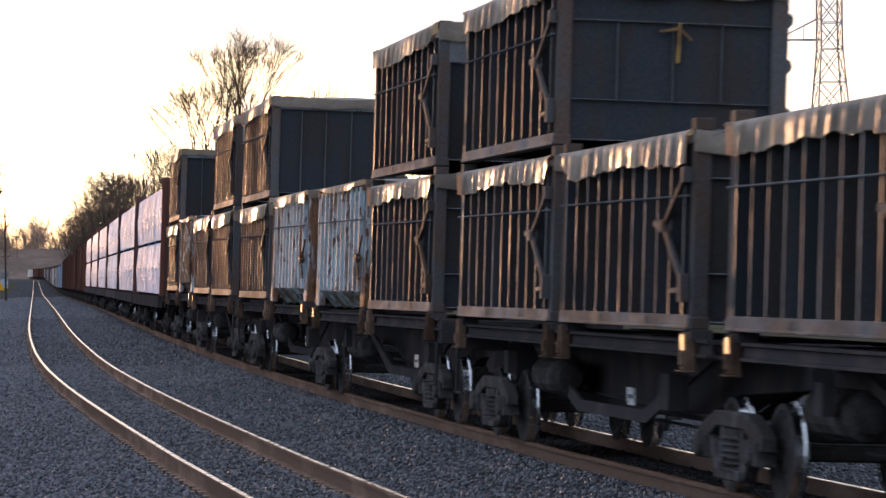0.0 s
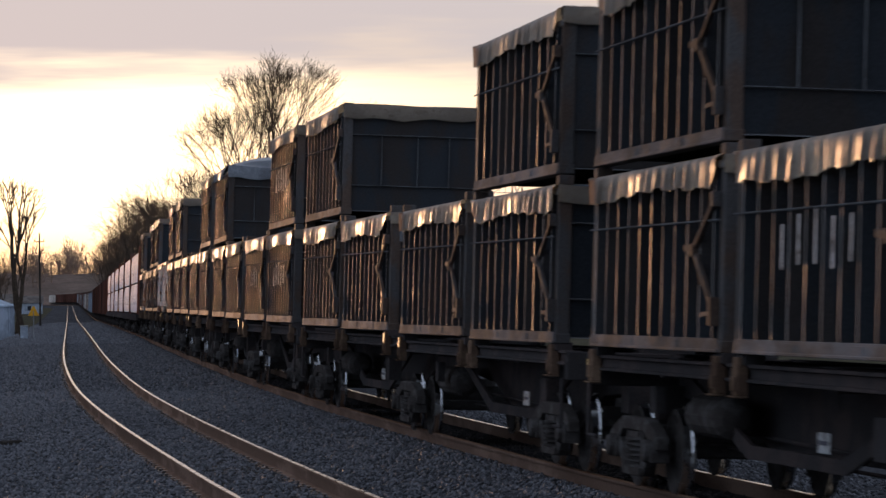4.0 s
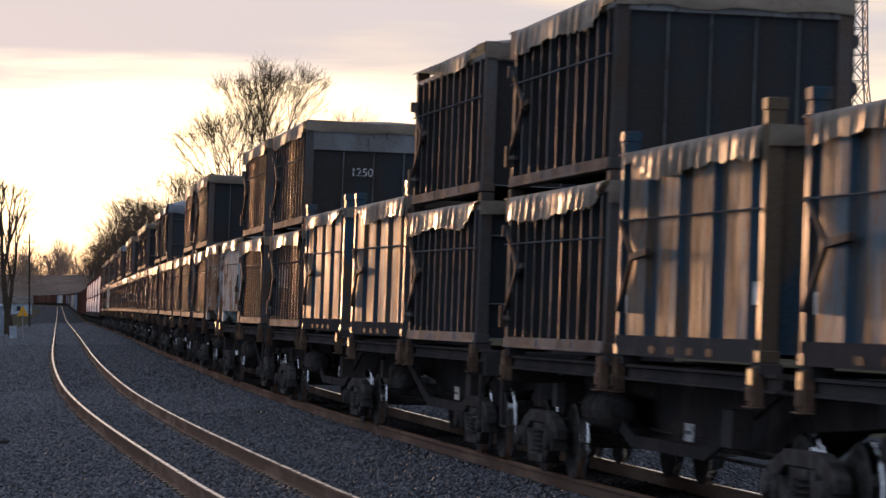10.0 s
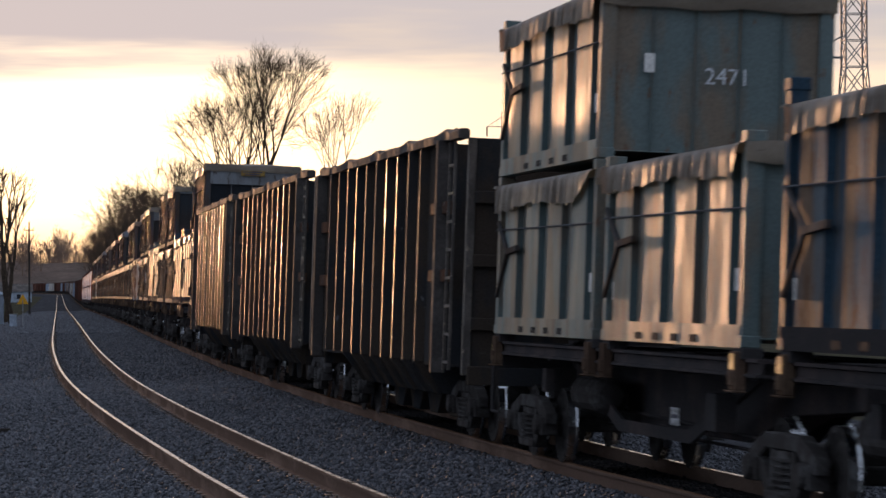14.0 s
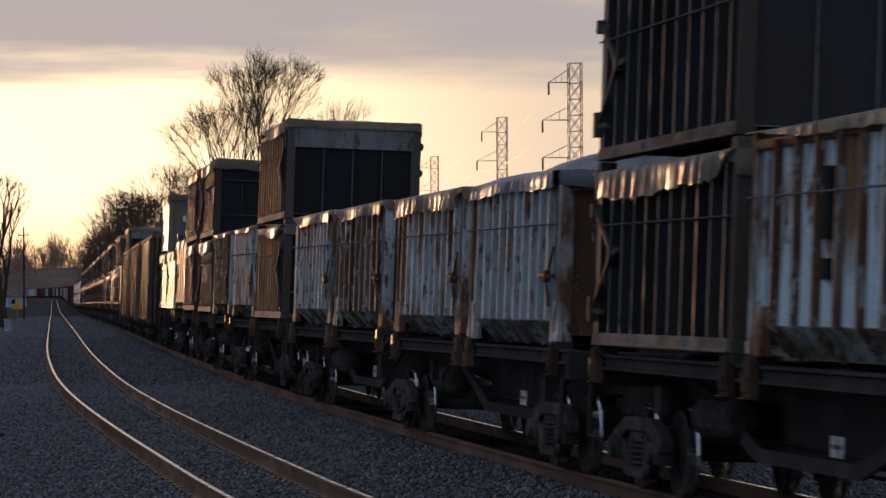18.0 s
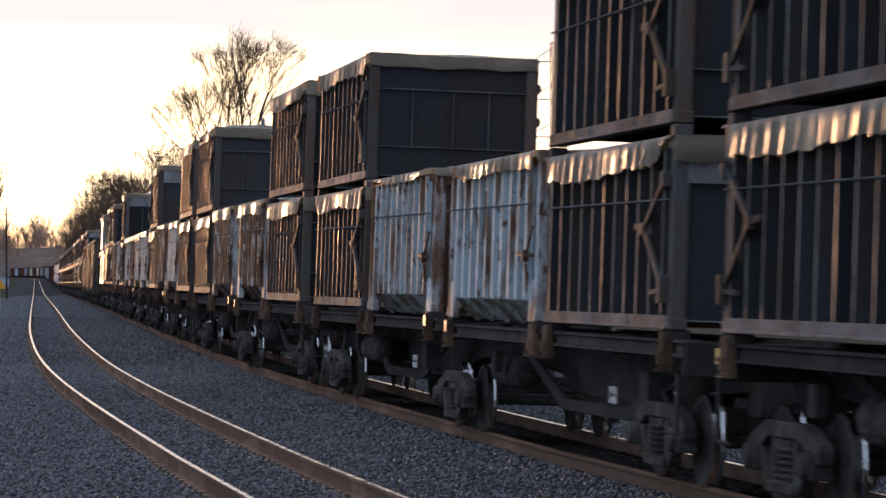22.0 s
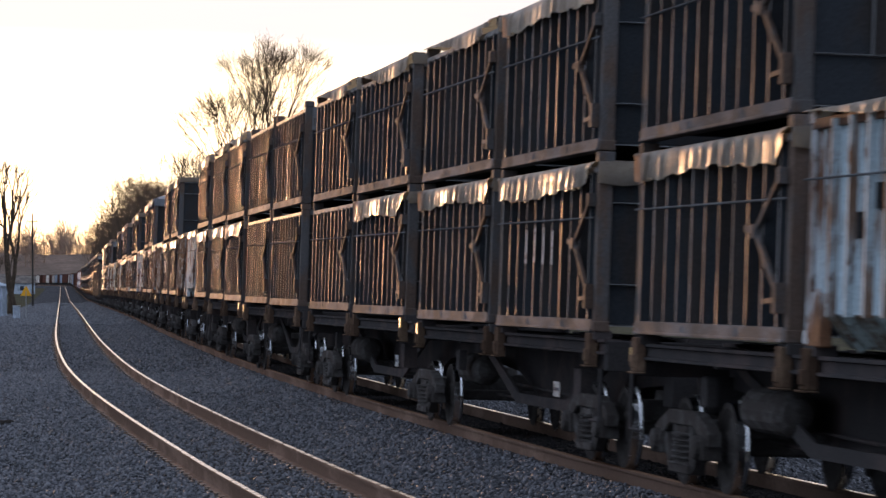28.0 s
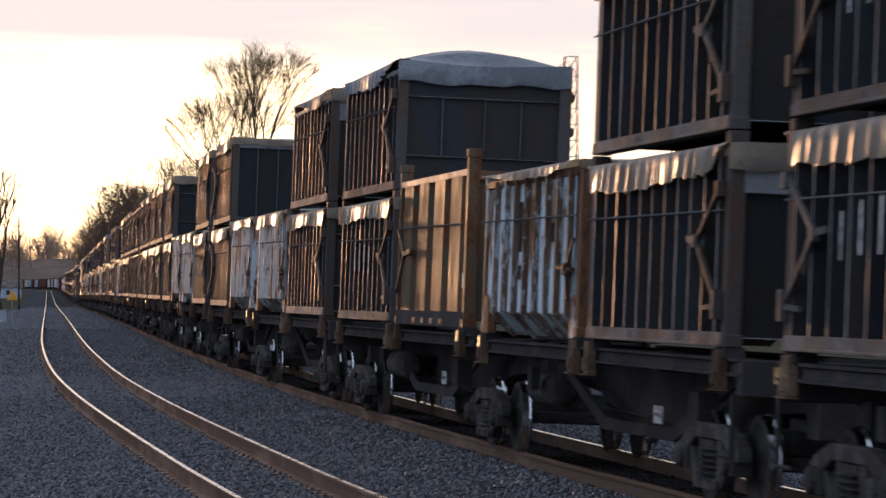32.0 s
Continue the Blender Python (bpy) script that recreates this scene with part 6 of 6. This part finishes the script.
for k_ in range(64):
    yy = 420 + k_ * 15 + rng_.uniform(-8, 8)
    xx = float(np.interp(yy, PY, PX)) - rng_.uniform(18, 26) - (yy - 420) * rng_.uniform(0.0, 0.055)
    bare_tree(TREE_SCRUB, off_world(xx, yy), rng_.uniform(0.75, 1.25) + yy * 0.00025, rng_.uniform(0, 6), "scrubby leafless tree in the thicket", "thicket trees")
def litter():
    a = plain("red_cloth_heap", Solid().lathe([(0.0, 0.20), (0.08, 0.22), (0.17, 0.13), (0.21, 0.03)], axis="z", n=9).mesh("red_cloth_heap", M_RED, smooth=True), "dull red heap of cloth on the ballast shoulder", "cloth")
    a.matrix_basis = Matrix.Translation(spot(27.5, -3.05, -0.25)) @ Matrix.Rotation(0.6, 4, "Z") @ Matrix.Diagonal((1.6, 0.9, 1.0, 1))
    b = plain("timber_offcut", Solid().box(-0.17, 0.17, -0.07, 0.07, 0.0, 0.10).mesh("timber_offcut", M_SLEEPER, 0.012), "short dark timber offcut lying on the ballast", "timber")
    b.matrix_basis = Matrix.Translation(spot(16.5, -2.55, -0.225)) @ Matrix.Rotation(0.5, 4, "Z")


utility_pole(-44.5, 400, 11.2)
litter()
tank()
warning_sign()
relay_cabinet()
fence()
house(-108, 930, 10, 6, 2.8, M_WALLWHITE, 0.15, "low white house with a grey roof")
house(-138, 1050, 12, 7, 3.0, M_BRICK, 0.0, "low brick house with a grey roof")
house(-152, 1220, 16, 7, 3.0, M_WALLWHITE, 0.1, "long white building with a grey roof")


# ================= sleepers and loose stones =================
def sleepers():
    me = Solid().box(-1.28, 1.28, -0.115, 0.115, -0.02, 0.0).mesh("sleeper", M_SLEEPER, 0.006)
    bed = thing("sleeper_row", "row of old timber sleepers sunk in dark ballast", "sleepers", kind="structure")
    pl = Solid().box(-0.19, 0.19, -0.09, 0.09, 0.0, 0.012)
    for x in (-0.14, 0.14):
        for y in (-0.05, 0.05):
            pl.box(x - 0.014, x + 0.014, y - 0.014, y + 0.014, 0.012, 0.032)
    plates = Solid()
    tilt = math.atan2(0.048, 2 * HALF)
    rng = random.Random(6)
    for k in range(300):
        s = -14 + k * 0.55
        x, y, th, h = line(s)
        m = Matrix.Translation((x, y, h - 0.176 + rng.uniform(-0.006, 0.006))) @ Matrix.Rotation(-th + rng.uniform(-0.012, 0.012), 4, "Z") @ Matrix.Rotation(tilt, 4, "Y")
        if k < 44:
            part("sleeper", me, bed, m)
        for off in (-HALF, HALF):
            plates.face_set([m @ Matrix.Translation((off, 0, 0)) @ Vector(q) for q in pl.v], pl.f)
    part("tie_plates", plates.mesh("tie_plates", M_TIEPLATE), bed, label="rust-brown tie plates with spike heads")["kind"] = "stuff"
    so = Solid()
    for k in range(420):
        s = -14 + k * 0.55
        x, y, th, h = line(s)
        m = Matrix.Translation((x + math.cos(th) * GAP, y - math.sin(th) * GAP, h - 0.118)) @ Matrix.Rotation(-th, 4, "Z") @ Matrix.Rotation(CANT, 4, "Y")
        so.face_set([m @ Vector(q) for q in ((-1.28, -0.11, 0), (1.28, -0.11, 0), (1.28, 0.11, 0), (-1.28, 0.11, 0), (-1.28, -0.11, -0.05), (1.28, -0.11, -0.05))], [(0, 1, 2, 3), (4, 5, 1, 0)])
    tagged(new("sleeper_row", so.mesh("sleeper_row", M_SLEEPER)), "timber sleepers under the moving train", "sleepers", kind="stuff")


def stones(name, n, s_lo, s_hi, size, seed, offs, mat=None):
    """Crushed stone: one mesh of small uneven octahedra lying on the bed."""
    rng = np.random.default_rng(seed)
    s = s_lo + (s_hi - s_lo) * rng.random(n) ** 1.25
    o = offs[0] + (offs[1] - offs[0]) * rng.random(n)
    for r in (-HALF, HALF, GAP - HALF, GAP + HALF):
        keep = np.abs(o - r) > 0.11
        s, o = s[keep], o[keep]
    n = len(s)
    x, y, th, h = [np.interp(s, SG, a) for a in (PX, PY, TH, zz)]
    bed = np.interp(o, [b[0] for b in BED], [b[1] for b in BED])
    r = size * (0.55 + 0.75 * rng.random(n))
    cx, cy, cz = x + np.cos(th) * o, y - np.sin(th) * o, h + bed + r * 0.28
    base = np.array([(1, 0, 0), (0, 1, 0), (-1, 0, 0), (0, -1, 0), (0, 0, 1), (0, 0, -1)], float)
    a = rng.random(n) * 6.283
    sc = 0.65 + 0.7 * rng.random((n, 6, 1))
    v = base[None] * sc * r[:, None, None] * np.array([1.0, 0.85, 0.62])
    v += (rng.random((n, 6, 3)) - 0.5) * (r[:, None, None] * 0.5)
    ca, sa = np.cos(a)[:, None], np.sin(a)[:, None]
    vx_, vy_ = v[:, :, 0] * ca - v[:, :, 1] * sa, v[:, :, 0] * sa + v[:, :, 1] * ca
    co = np.stack([vx_ + cx[:, None], vy_ + cy[:, None], v[:, :, 2] + cz[:, None]], 2).reshape(-1, 3)
    tri = np.array([(0, 1, 4), (1, 2, 4), (2, 3, 4), (3, 0, 4), (1, 0, 5), (2, 1, 5), (3, 2, 5), (0, 3, 5)])
    f = (tri[None] + 6 * np.arange(n)[:, None, None]).reshape(-1)
    me = bpy.data.meshes.new(name)
    me.vertices.add(len(co))
    me.vertices.foreach_set("co", co.ravel())
    me.loops.add(len(f))
    me.loops.foreach_set("vertex_index", f)
    me.polygons.add(len(f) // 3)
    me.polygons.foreach_set("loop_start", np.arange(0, len(f), 3))
    me.update(calc_edges=True)
    me.materials.append(mat or M_STONE)
    plain(name, me, "loose dark grey crushed ballast stones", "ballast", kind="stuff")


sleepers()
stones("ballast_stones", 90000, -14, 45, 0.030, 1, (-5.2, 3.5))
stones("ballast_stones", 45000, 30, 150, 0.042, 2, (-5.2, 3.5))
stones("ballast_stones", 42000, 140, 420, 0.085, 4, (-5.2, 3.5))
stones("ballast_stones", 9000, -14, 40, 0.034, 3, (5.1, 8.0))
stones("ballast_stones", 9000, -14, 60, 0.034, 5, (3.6, 5.0), M_OILY)


# ================= how the train runs =================
def motions():
    for ob, a, z in MOVERS:
        far_ahead = a > 60
        step = 2 if far_ahead else 1
        walk(ob, [(t, seat(a + SPEED * t, z)) for t in range(0, 33, step)])


motions()
